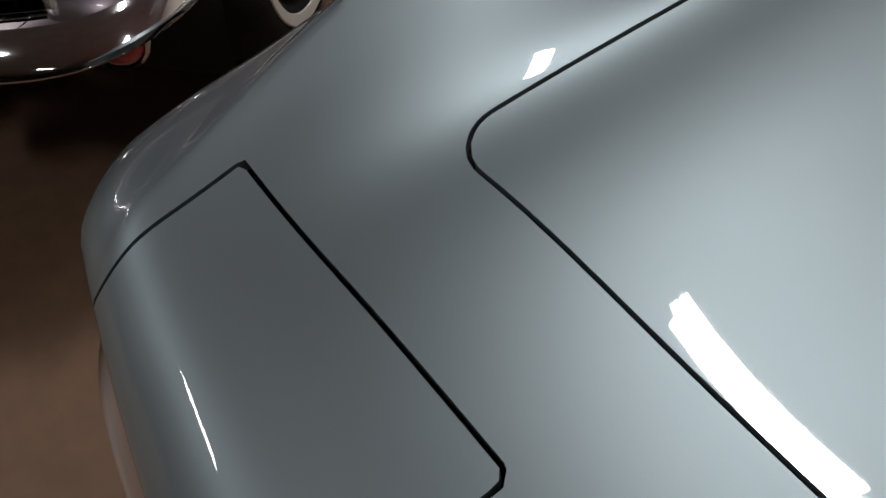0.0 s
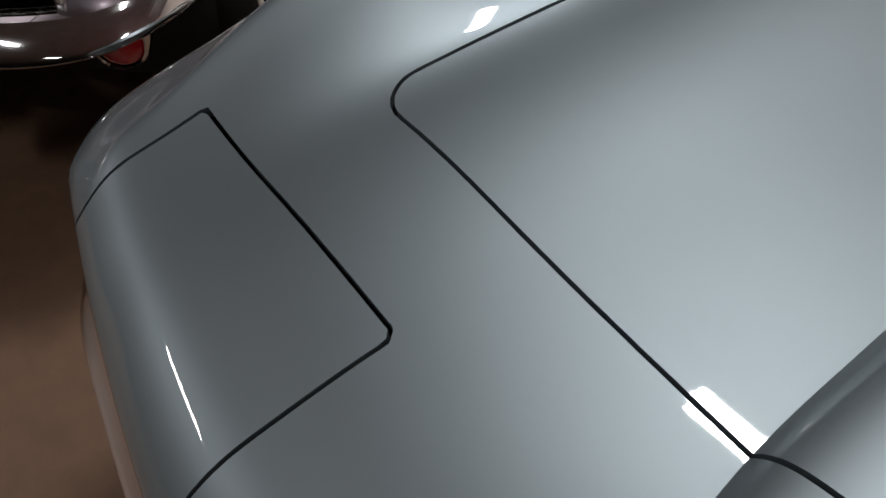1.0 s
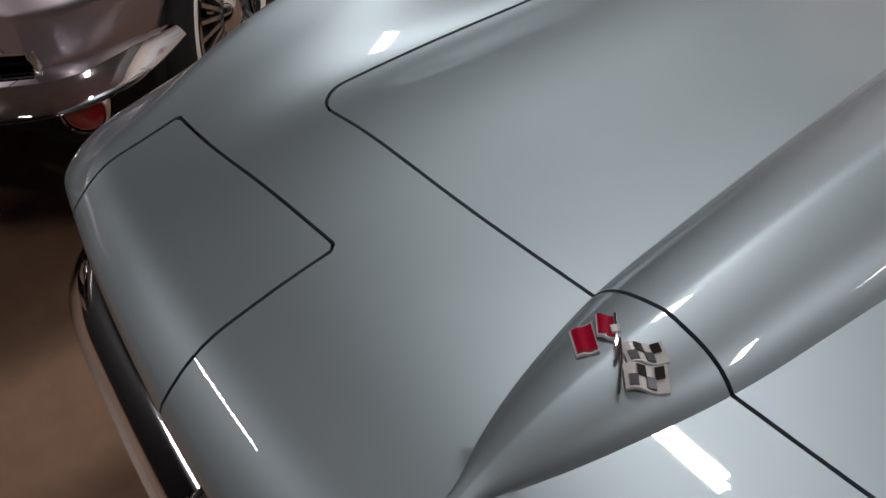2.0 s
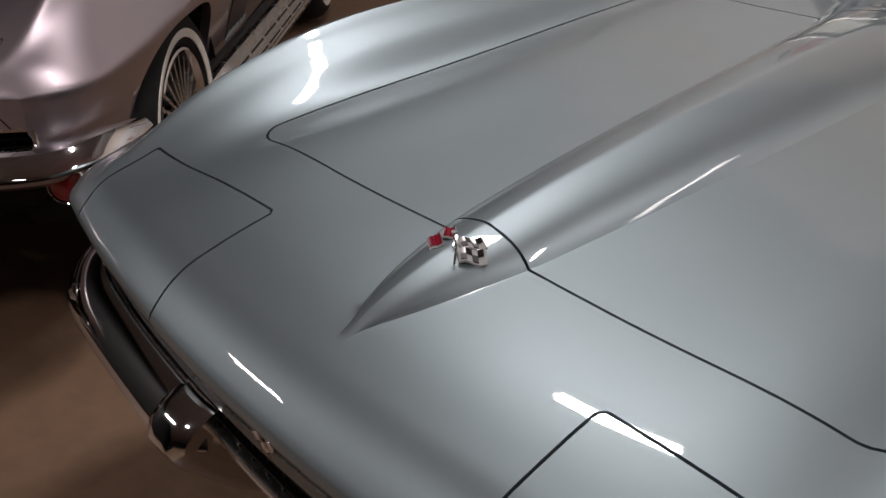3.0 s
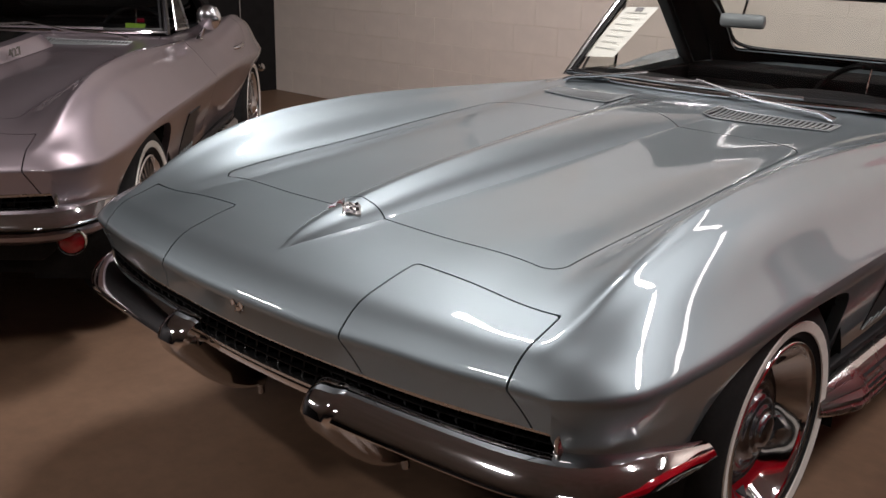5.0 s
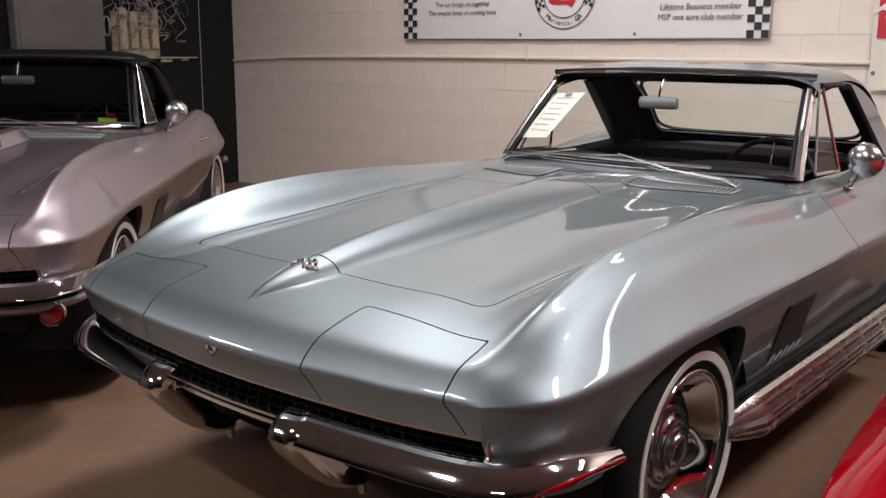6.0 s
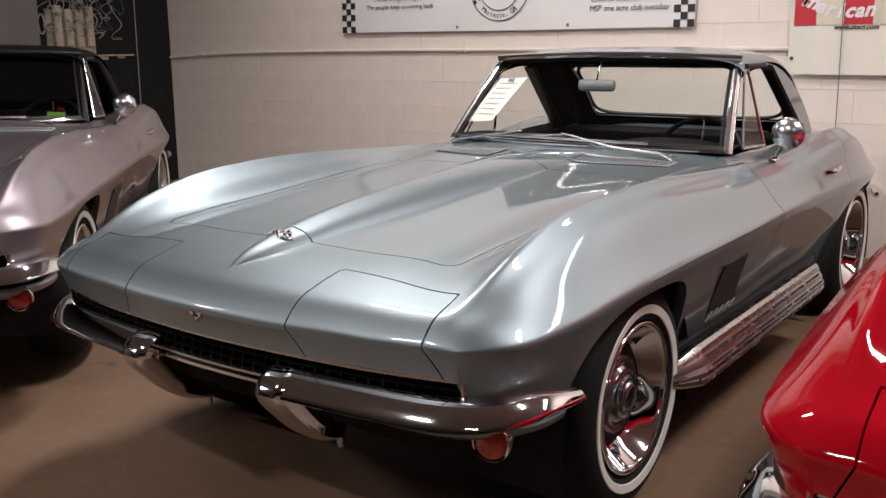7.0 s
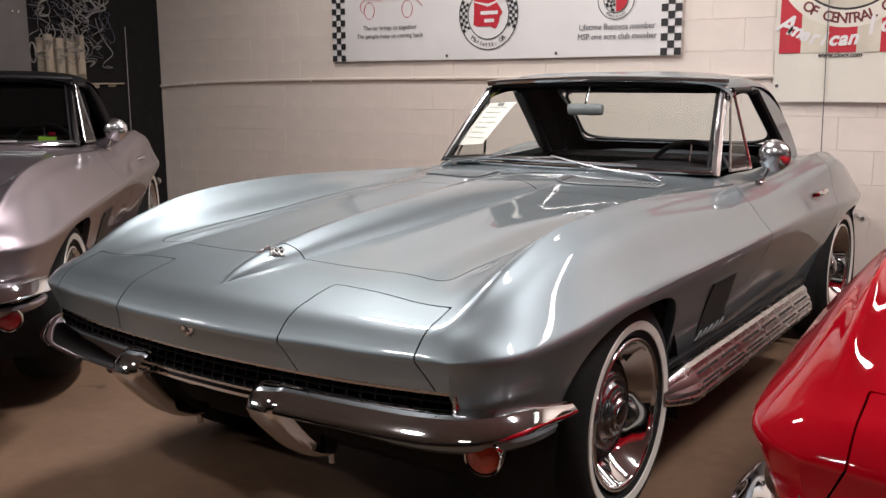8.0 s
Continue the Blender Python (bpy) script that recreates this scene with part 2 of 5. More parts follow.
# ---- sports car: the shape of the shell ----
# Guide lines run from nose to tail; each key is (station, half width, height).
G_CENTRE = natural([(0, 0, .662), (.02, 0, .686), (.05, 0, .7125), (.077, 0, .7265), (.10, 0, .734), (.15, 0, .748), (.22, 0, .762), (.35, 0, .778), (.7, 0, .806), (1.2, 0, .842), (1.65, 0, .878), (1.85, 0, .898),
                    (2.0, 0, .905), (2.3, 0, .900), (3.1, 0, .89), (3.8, 0, .85), (4.38, 0, .70)])
G_MID = natural([(0, .28, .662), (.02, .284, .6855), (.05, .29, .7115), (.077, .297, .725), (.10, .30, .732), (.15, .30, .7455), (.22, .30, .7595), (.35, .30, .775), (.7, .30, .803), (1.2, .30, .839), (1.65, .30, .873),
                 (1.85, .30, .893), (2.0, .30, .901), (2.3, .30, .897), (3.1, .30, .887), (3.8, .30, .848), (4.38, .28, .70)])
G_VALLEY = natural([(0, .50, .662), (.02, .512, .684), (.05, .53, .7095), (.077, .54, .721), (.10, .55, .727), (.15, .56, .739), (.22, .56, .753), (.35, .556, .772), (.7, .555, .799), (1.2, .555, .834), (1.65, .56, .858),
                    (1.85, .562, .872), (2.05, .565, .890), (2.3, .57, .885), (3.1, .57, .885), (3.8, .55, .84), (4.38, .45, .70)])
G_INNER = natural([(0, .58, .662), (.02, .592, .684), (.05, .605, .709), (.077, .614, .7205), (.10, .622, .727), (.15, .632, .742), (.22, .636, .766), (.35, .636, .804), (.5, .632, .834), (.7, .626, .853),
                   (.95, .622, .862), (1.3, .625, .863), (1.8, .638, .864), (2.05, .645, .880), (2.3, .65, .876), (3.0, .66, .900), (3.3, .65, .885), (3.8, .62, .815), (4.38, .53, .70)])
G_PEAK = natural([(0, .65, .662), (.02, .662, .6845), (.05, .672, .711), (.077, .680, .724), (.10, .685, .732), (.15, .692, .754), (.22, .697, .790), (.35, .700, .838), (.5, .700, .874), (.7, .700, .894),
                  (.95, .701, .900), (1.3, .703, .890), (1.8, .717, .866), (2.25, .735, .858), (2.6, .748, .882), (2.95, .754, .914), (3.2, .752, .910), (3.5, .735, .862), (3.85, .70, .765), (4.38, .57, .67)])
G_SHOULDER = natural([(0, .695, .662), (.02, .714, .681), (.05, .728, .702), (.10, .740, .718), (.15, .746, .733), (.22, .750, .757), (.35, .750, .796), (.5, .749, .828), (.7, .750, .846),
                      (.95, .751, .851), (1.3, .754, .842), (1.8, .766, .820), (2.3, .787, .815), (2.95, .802, .880), (3.2, .800, .876), (3.5, .785, .826), (3.85, .745, .725), (4.38, .595, .655)])
G_FLANK = natural([(0, .716, .662), (.02, .743, .6745), (.05, .770, .6865), (.10, .792, .695), (.15, .800, .704), (.22, .804, .7145), (.35, .806, .734), (.5, .808, .752), (.7, .811, .764),
                   (.95, .813, .770), (1.3, .814, .768), (1.8, .816, .761), (2.3, .828, .752), (3.1, .840, .772), (3.5, .826, .742), (3.85, .79, .690), (4.38, .615, .635)])
G_CREASE = natural([(0, .730, .662), (.01, .757, .662), (.025, .783, .662), (.05, .810, .662), (.1, .836, .662), (.2, .852, .664), (.35, .862, .668), (.6, .871, .679),
                    (1.0, .88, .690), (1.6, .88, .694), (2.3, .87, .692), (2.8, .875, .687), (3.3, .876, .675), (3.8, .826, .655), (4.2, .715, .625), (4.38, .63, .61)])
GUIDES = (G_CENTRE, G_MID, G_VALLEY, G_INNER, G_PEAK, G_SHOULDER, G_FLANK, G_CREASE)
SPEAR = natural([(.0, .008, 0), (.155, .008, 0.0), (.17, .011, .004), (.185, .017, .009), (.205, .026, .014), (.25, .043, .022), (.31, .060, .029), (.39, .077, .0355), (.48, .087, .042), (.58, .096, .047), (.75, .109, .052), (.9, .118, .053), (1.25, .138, .051),
                 (1.5, .160, .041), (1.7, .19, .018), (1.85, .20, 0.0), (4.6, .20, 0)])


def nose(x, s):
    """How far back the plan curves away from the centre line."""
    f = np.clip((np.asarray(s, float) - 1.9) / 2.48, 0, 1)
    return (0.032 + 0.165 * np.asarray(x) ** 2) * (1 - 1.9 * f * f * (3 - 2 * f))


def section(s):
    """Dense points (x, z) across the half shell at a station, without the hood's spear."""
    p = np.array([g(s) for g in GUIDES])
    # the hood stays straight out to its edge
    p = np.insert(p, 2, p[1] + .70 * (p[2] - p[1]) + (0, .0018), axis=0)
    # a tighter ridge along the top of the fender
    p = np.r_[p[:5], p[5:6] + .32 * (p[4:5] - p[5:6]), p[5:6], p[5:6] + .32 * (p[6:7] - p[5:6]), p[6:]]
    t = np.r_[0, np.cumsum(np.linalg.norm(np.diff(p, axis=0), axis=1))]
    # mirrored past the centre, so that the crown stays level there
    q = np.r_[p[2:0:-1] * (-1, 1), p]
    tt = np.r_[-t[2:0:-1], t]
    return natural(np.c_[tt, q])(np.linspace(0, t[-1], 160)), natural(np.c_[tt, q])


def spear(x, y):
    b, h = SPEAR(y)[..., 0], SPEAR(y)[..., 1]
    r = np.abs(x) / b
    return np.where(r < 1, np.maximum(h, 0) * np.maximum(.50 * (1 - r**1.3) + .50 * (1 - r**5), 0), 0.0)


def top_z(x, y):
    """Height of the shell's upper skin."""
    s = y - float(nose(x, y))
    p, _ = section(s)
    return float(np.interp(abs(x), p[:, 0], p[:, 1])) + float(spear(np.float64(x), np.float64(y)))


STATIONS = np.r_[np.arange(0, .30, .0075), np.arange(.30, .6, .0075), np.arange(.6, 2.0, .02), np.arange(2.0, 4.38, .04), 4.38]


def upper_skin():
    rows = []
    for s in STATIONS:
        p, _ = section(s)
        xv, xp = G_VALLEY(s)[0], G_PEAK(s)[0]
        b = float(SPEAR(s + 0.034)[0])
        iv = np.interp([xv, xp], p[:, 0], np.arange(160))
        cols = np.r_[np.linspace(0, b, 20), np.linspace(b, xv, 44)[1:]]
        z = np.interp(cols, p[:, 0], p[:, 1])
        k = np.r_[np.linspace(iv[0], 159, 46)[1:]]
        px = np.interp(k, np.arange(160), p[:, 0])
        pz = np.interp(k, np.arange(160), p[:, 1])
        xs, zs = np.r_[cols, px], np.r_[z, pz]
        ys = s + nose(xs, s)
        zs = zs + spear(xs, ys)
        half = np.c_[xs, ys, zs]
        rows.append(np.r_[half[:0:-1] * (-1, 1, 1), half])
    g = np.array(rows)
    n, m = g.shape[:2]
    faces = [(i * m + j, i * m + j + 1, (i + 1) * m + j + 1, (i + 1) * m + j) for i in range(n - 1) for j in range(m - 1)]
    return g.reshape(-1, 3), faces, g


def lower_skin(g):
    path = np.r_[g[:0:-1, 0], g[0], g[1:, -1]]
    path = path[np.r_[True, np.linalg.norm(np.diff(path, axis=0), axis=1) > 1e-6]]
    nn = plan_normals(path)
    rows = []
    steps = np.linspace(0, 1, 22)
    for p, n in zip(path, nn):
        x, y, z = p
        k = np.clip((abs(x) - .715) / .075, 0, 1) if y < .4 else 1.0
        k = k * k * (3 - 2 * k)
        if y > 4.2:
            k = 1.0
        deep = .46 if y < .50 else .46 - .20 * min(1.0, (y - .50) / .12)
        low = .586 + (deep - .586) * k
        inset = .030 + ((.662 - deep) * .36 - .030) * k
        for t in steps:
            o = -inset * (1.35 * t - 0.35 * t**2)
            rows.append((x + n[0] * o, y + n[1] * o, z + (low - z) * t))
    m = len(steps)
    faces = [(i * m + j, i * m + j + 1, (i + 1) * m + j + 1, (i + 1) * m + j) for i in range(len(path) - 1) for j in range(m - 1)]
    return np.array(rows), faces


GAP = 0.0021


def f_hood(v):
    return rounded_box(v[:, 0], v[:, 1] - 0.02 * v[:, 0] ** 2, -.006, .945, .545, .562, .045)


def f_lamp(v):
    y = v[:, 1]
    slant = np.where(v[:, 2] < .662, (.662 - v[:, 2]) * 0.45, 0.0)
    flare = np.where(np.abs(v[:, 0]) > .47, .03 * np.clip(.2565 - y, 0, .15), 0.0)
    back = rounded_box(np.abs(v[:, 0]) - slant - flare, np.minimum(y, .2565), .4715, .0, .1745, .2565, .006)
    return np.where(y > .2565, np.maximum(back, y - .2565), back)


def f_door(v):
    return np.maximum(np.maximum(np.abs(v[:, 1] - 2.47 - .05 * (v[:, 2] - .6)) - .50, .30 - v[:, 2]), .60 - np.abs(v[:, 0]))


def f_cockpit(v):
    return np.maximum(np.maximum(np.abs(v[:, 0]) - .632, 1.912 + .444 * v[:, 0] ** 2 - v[:, 1]), v[:, 1] - 3.23)


def f_arch(v):
    y, z = v[:, 1], v[:, 2]
    front = (np.abs((y - .868) / .365) ** 3.2 + np.abs(np.maximum(z - .20, 0) / .456) ** 3.2) ** (1 / 3.2) * .38 - .38
    rear = (np.abs((y - 3.375) / .37) ** 2.6 + np.abs(np.maximum(z - .22, 0) / .42) ** 2.6) ** (1 / 2.6) * .38 - .38
    return np.minimum(front, rear)


def weld(v, f):
    """Joins vertices that share a place."""
    key = {}
    idx = [key.setdefault(tuple(np.round(q, 5)), len(key)) for q in v]
    pts = np.zeros((len(key), 3))
    pts[idx] = np.array(v, float)
    out = [tuple(dict.fromkeys(idx[i] for i in q)) for q in f]
    return pts, [q for q in out if len(q) > 2], np.array(idx)


def soften(uv, uf, lv, lf, crease, turns=8):
    """Rounds the fold between the upper and the lower skin."""
    v, f = joined((uv, uf), (lv, lf))
    p, q, idx = weld(v, f)
    e = np.array([(a, b) for c in q for a, b in zip(c, (*c[1:], c[0]))])
    e = np.unique(np.sort(e, axis=1), axis=0)
    deg = np.bincount(e.ravel(), minlength=len(p))
    cr = np.array(crease)
    near = np.full(len(p), 9.0)
    for i in range(0, len(p), 2000):
        blk = p[i:i + 2000]
        near[i:i + 2000] = np.sqrt(((blk[:, None] - cr[None]) ** 2).sum(2).min(1))
    reach = .013
    wgt = np.clip(1.6 * (1 - near / reach), 0, 1)[:, None] * .5
    for _ in range(turns):
        acc = np.zeros_like(p)
        np.add.at(acc, e[:, 0], p[e[:, 1]])
        np.add.at(acc, e[:, 1], p[e[:, 0]])
        p = p + wgt * (acc / deg[:, None] - p)
    out = p[idx]
    return out[:len(uv)], out[len(uv):]


SKIN = {}


def shell():
    """The shell's panels, cut once and shared by every car."""
    if SKIN:
        return SKIN
    uv, uf, g = upper_skin()
    lv, lf = lower_skin(g)
    uv, lv = soften(uv, uf, lv, lf, np.r_[g[:, 0], g[0], g[:, -1]])
    lv, lf = clip(lv, lf, f_arch, .03)
    lv, lf = [tuple(q) for q in lv], lf
    SKIN["hood"] = clip(uv, uf, lambda v: -f_hood(v) - GAP, .014)
    rest = clip(uv, uf, lambda v: f_hood(v) - GAP, .014)
    rest = clip(*rest, lambda v: -f_cockpit(v) * -1.0, .03)
    for name, sgn in (("left", 1), ("right", -1)):
        SKIN["lamp_" + name] = joined(*[clip(*clip(*part_, lambda v: -f_lamp(v) - GAP, .014), lambda v: sgn * v[:, 0]) for part_ in ((uv, uf), (lv, lf))])
        SKIN["door_" + name] = joined(*[clip(*clip(*part_, lambda v: -f_door(v) - GAP, .014), lambda v: sgn * v[:, 0]) for part_ in (rest, (lv, lf))])
    for f in (f_lamp, f_door):
        rest = clip(*rest, lambda v: f(v) - GAP, .014)
        lv, lf = clip(lv, lf, lambda v: f(v) - GAP, .014)
    SKIN["body"] = joined(rest, (lv, lf))
    inner = uv * (.985, 1, 1) - (0, 0, .026)
    inner[:, 1] += .06 * np.exp(-inner[:, 1] / .25)
    SKIN["inner"] = clip(inner, uf, lambda v: f_cockpit(v) - .01)
    for k in ("body", "lamp_left", "lamp_right", "door_left", "door_right"):
        SKIN[k] = weld(*SKIN[k])[:2]
    return SKIN


def wheel(parent, x, y, side, finned):
    """Tyre with a white band, and a chrome wheel, or a cast one with fins."""
    c = (x, y, .335)
    out = .10
    tyre = part("wheel", lathe([(.205, .02), (.212, out - .030), (.222, out - .010), (.235, out), (.262, out + .006), (.29, out + .001), (.318, out - .022), (.330, out - .045),
                                (.335, out - .07), (.335, -.06), (.318, -.10), (.22, -.09)], 72, c, side), RUBBER, parent, "black tyre with a whitewall band")
    part("whitewall", lathe([(.2385, out + .0015), (.240, out + .005), (.262, out + .0085), (.2645, out + .005)], 72, c, side), WHITE_RUBBER, tyre, "white band on the tyre wall")
    if finned:
        part("rim", lathe([(.214, out - .02), (.21, out - .003), (.203, out), (.198, out - .006), (.193, out - .04), (.19, out - .055), (.06, out - .05)], 64, c, side), CHROME, tyre)
        for k in range(24):
            v, f = [], []
            w = 2 * math.pi * k / 24
            d, n = np.array((math.cos(w), math.sin(w))), np.array((-math.sin(w), math.cos(w))) * .005
            b = len(v)
            for r, o in ((.055, out - .005), (.19, out - .02), (.19, out - .05), (.055, out - .05)):
                for sg in (-1, 1):
                    q = d * r + sg * n
                    v.append((c[0] + side * o, c[1] + q[0], c[2] + q[1]))
            f += [(b, b + 1, b + 3, b + 2), (b, b + 2, b + 4, b + 6), (b + 1, b + 7, b + 5, b + 3), (b + 2, b + 3, b + 5, b + 4)]
            part("fin", (v, f), SATIN, tyre)
        part("hub_cap", lathe([(.06, out - .04), (.058, out), (.045, out + .012), (.02, out + .02), (.0005, out + .022)], 32, c, side), CHROME, tyre)
    else:
        lip = along([(.218, out - .022), (.217, out - .006), (.211, out + .001), (.204, out - .002), (.1985, out - .012)], 14)
        barrel = along([(.1985, out - .012), (.1935, out - .020), (.180, out - .040), (.163, out - .062), (.152, out - .074)], 16)[1:]
        disc = along([(.152, out - .074), (.148, out - .079), (.142, out - .076), (.137, out - .064), (.130, out - .060), (.124, out - .063), (.119, out - .060), (.114, out - .062)], 36)[1:]
        rim = part("rim", lathe([tuple(q) for q in np.r_[lip, barrel]], 96, c, side), CHROME, tyre, "polished deep-dish chrome rim", angle=60)
        part("disc", lathe([tuple(q) for q in np.r_[barrel[-1:], disc]], 96, c, side), WHEEL_GREY, tyre, "dark grey metal wheel disc", angle=60)
        for k in range(5):
            w = radians(52 + 72 * k)
            tri = [(.1785, 0.0, -.042), (.163, .12, -.062), (.163, -.12, -.062)]
            v = [(c[0] + side * (out + o), c[1] + (r - dr) * math.cos(w + q), c[2] + (r - dr) * math.sin(w + q)) for dr in (.0026, -.004) for r, q, o in tri]
            part("vent_slot", (v, [(0, 1, 2), (0, 3, 4, 1), (1, 4, 5, 2), (2, 5, 3, 0)]), BLACK, rim)
        cap = along([(.116, out - .068), (.113, out - .056), (.107, out - .052), (.098, out - .051), (.093, out - .054), (.087, out - .052), (.080, out - .045), (.068, out - .038), (.058, out - .035),
                     (.053, out - .031), (.044, out - .029), (.038, out - .022), (.026, out - .017), (.012, out - .015), (.0005, out - .0145)], 72)
        part("hub_cap", lathe([tuple(q) for q in cap], 72, c, side), CAP, tyre, "chrome centre cap with stepped rings", angle=60)
    part("brake_drum", lathe([(.17, -.02), (.15, out - .10), (.0005, out - .10)], 32, c, side), DARK, tyre)


def bumper_path(n=60):
    return along([(.205, .066, .503), (.235, .040, .503), (.30, .034, .503), (.45, .048, .502), (.60, .066, .501), (.72, .092, .502), (.80, .142, .505), (.848, .22, .507), (.870, .33, .503), (.874, .440, .494)], n)


def car(name, paint, m, label, soft_top=False, finned=False, lens=LENS_AMBER):
    """A two-seat sports car; x to its own left, y to its tail, z up."""
    skin = shell()
    root = new(name)
    root.matrix_world = m
    tagged(root, label, "car", "parked sports cars")
    body = part("body", skin["body"], paint, root, angle=28)
    part("hood", skin["hood"], paint, root, "hood with a raised central spear", angle=28)
    for sd in ("left", "right"):
        part("headlight_door", skin["lamp_" + sd], paint, root, "closed hidden headlight panel", angle=28)
        door = part("door", skin["door_" + sd], paint, root, angle=28)
        sx = 1 if sd == "left" else -1
        # handle and lock
        hx = .842
        hb = tube([(sx * (hx - .012), 2.66, .765), (sx * (hx + .006), 2.68, .768), (sx * (hx + .014), 2.72, .770), (sx * (hx + .014), 2.80, .772), (sx * (hx + .004), 2.825, .772), (sx * (hx - .012), 2.83, .772)],
                  [.010, .011, .012, .012, .010, .008], 10)
        part("handle", hb, CHROME, door, "chrome door handle")
        part("lock", lathe([(.014, -.01), (.014, .006), (.009, .009), (.0005, .009)], 16, (sx * .852, 2.775, .705), sx), CHROME, door)
    part("inner_panel", skin["inner"], DARK, root)
    # dark parts under the shell
    for what, dims in (("floor_pan", (-.50, .50, .50, 4.15, .20, .26, .02)), ("radiator_support", (-.60, .60, .34, .46, .30, .60, .02)), ("bulkhead", (-.66, .66, 1.32, 1.80, .22, .76, .03)),
                       ("sill_pan", (-.765, .765, 1.34, 2.92, .24, .40, .02)), ("rear_pan", (-.70, .70, 3.84, 4.1, .26, .56, .03)), ("axle_housing", (-.48, .48, 3.36, 3.80, .24, .74, .03))):
        bm = bmesh.new()
        box(bm, *dims)
        part(what, bm, DARK, root)
    for sx in (-1, 1):
        for wy, yr in ((.88, .41), (3.369, .40)):
            arc = [(sx * xx, wy + yr * math.cos(a), .275 + yr * math.sin(a)) for xx in (.50, .80) for a in np.linspace(-.2, math.pi + .2, 24)]
            arc[24:] = [(x, y, min(z, .64)) for x, y, z in arc[24:]]
            arc[:24] = [(x, y, min(z, .66)) for x, y, z in arc[:24]]
            f = [(i, i + 1, i + 25, i + 24) for i in range(23)]
            back = [(sx * .50, wy, .25)] + arc[:24]
            part("wheel_well", joined((arc, f), (back, [(0, i, i + 1) for i in range(1, 24)])), DARK, root)
        wheel(root, sx * .712, .88, sx, finned)
        wheel(root, sx * .712, 3.369, sx, finned)
    # front bumper: two blades, guards, centre bar
    path = bumper_path()
    taper = np.interp(np.linspace(0, 1, 60), [0, .62, .85, 1], [1, .96, .72, .36])
    blade = [(-.070, .047), (-.055, .046), (-.038, .040), (-.023, .029), (-.010, .016), (.000, .003), (.007, -.007), (.008, -.012), (.003, -.016), (-.012, -.017), (-.030, -.013), (-.022, -.006), (-.016, .003), (-.034, .024), (-.066, .037)]
    for sx in (-1, 1):
        v, f = sweep(path, plan_normals(path), blade, True, taper)
        bumper = part("front_bumper", mirrored((v, f), sx), CHROME, root, "chrome half bumper", angle=50)
        # guard: a broad curved horn at the inner end
        curve = along([(.100, .549), (.068, .540), (.036, .522), (.019, .500), (.024, .475), (.052, .44), (.105, .385), (.185, .330), (.285, .302)], 18)
        tang = np.gradient(curve, axis=0)
        g, gf, m_ = [], [], 13
        for i, ((gy, gz), (ty, tz)) in enumerate(zip(curve, tang)):
            k = i / 17
            ln = math.hypot(ty, tz)
            back = np.array((-tz, ty)) / ln
            w = .050 * (1 - .25 * k) * math.sqrt(max(.03, 1 - (max(0, k - .72) / .285) ** 2))
            depth = .115 * (1 - k) + .030 if i > 6 else .012 + .016 * i
            for j in range(m_):
                a = -1 + 2 * j / (m_ - 1)
                o = depth * max(0, (abs(a) - .35) / .65) ** 2.2
                q = np.array((gy, gz)) + o * back + .004 * (1 - a * a) * -back
                g.append((sx * (.255 + math.copysign(min(abs(a) * 1.5, 1.0), a) * w), q[0], min(q[1], .552)))
        gf = [(i * m_ + k, i * m_ + k + 1, (i + 1) * m_ + k + 1, (i + 1) * m_ + k) for i in range(17) for k in range(m_ - 1)]
        gf += [tuple(range(m_))[::-1], tuple(17 * m_ + k for k in range(m_))]
        gf += [(i * m_, (i + 1) * m_, (i + 1) * m_ + m_ - 1, i * m_ + m_ - 1) for i in range(17)]
        bm = bmesh.new()
        vs = [bm.verts.new(q) for q in g]
        for q in gf:
            bm.faces.new([vs[i] for i in q])
        guard = part("bumper_guard", bm, CHROME, bumper, "curved chrome bumper horn", angle=40)
        part("bolt", tube([(sx * .255, .27, .33), (sx * .255, .275, .275)], .009, 10), SATIN, guard)
        # signal lamp under the bumper, in a chrome bezel
        lx, ly, lz = sx * .700, .315, .384
        tilt = Matrix.Translation((lx, ly, lz)) @ Matrix.Rotation(sx * radians(14), 4, "Z") @ Matrix.Rotation(radians(-90), 4, "Z")
        v, f = lathe([(.041, -.16), (.047, -.04), (.048, .016), (.045, .022), (.041, .020)], 40)
        lamp = part("signal_lamp", ([tuple(tilt @ Vector((a, b, c))) for a, b, c in v], f), CHROME, root, "round signal lamp in a chrome bezel")
        v, f = lathe([(.0415, .012), (.036, .022), (.022, .029), (.0005, .032)], 40)
        part("lens", ([tuple(tilt @ Vector((a, b, c))) for a, b, c in v], f), lens, lamp, "ribbed red-amber lens")
    bar = along([(-.215, .095, .497), (-.12, .088, .497), (0, .086, .497), (.12, .088, .497), (.215, .095, .497)], 24)
    part("bumper_bar", sweep(bar, plan_normals(bar), [(-.02, .012), (0, .014), (.008, .006), (.008, -.010), (0, -.016), (-.02, -.014)]), CHROME, root, angle=50)
    # valance under the bumper
    for sx in (-1, 1):
        vp = along([(.33, .215, 0), (.45, .215, 0), (.60, .230, 0), (.71, .29, 0), (.775, .38, 0), (.79, .50, 0)], 30)
        part("valance", mirrored(sweep(vp, plan_normals(vp), [(-.012, .434), (0, .430), (.004, .420), (.0, .405), (-.02, .390), (-.04, .386)], False), sx), paint, root, "body-coloured lower valance")
    # grille: dark cavity, bars and uprights
    bm = bmesh.new()
    box(bm, -.71, .71, .205, .24, .508, .60)
    part("grille_back", bm, DARK, root)
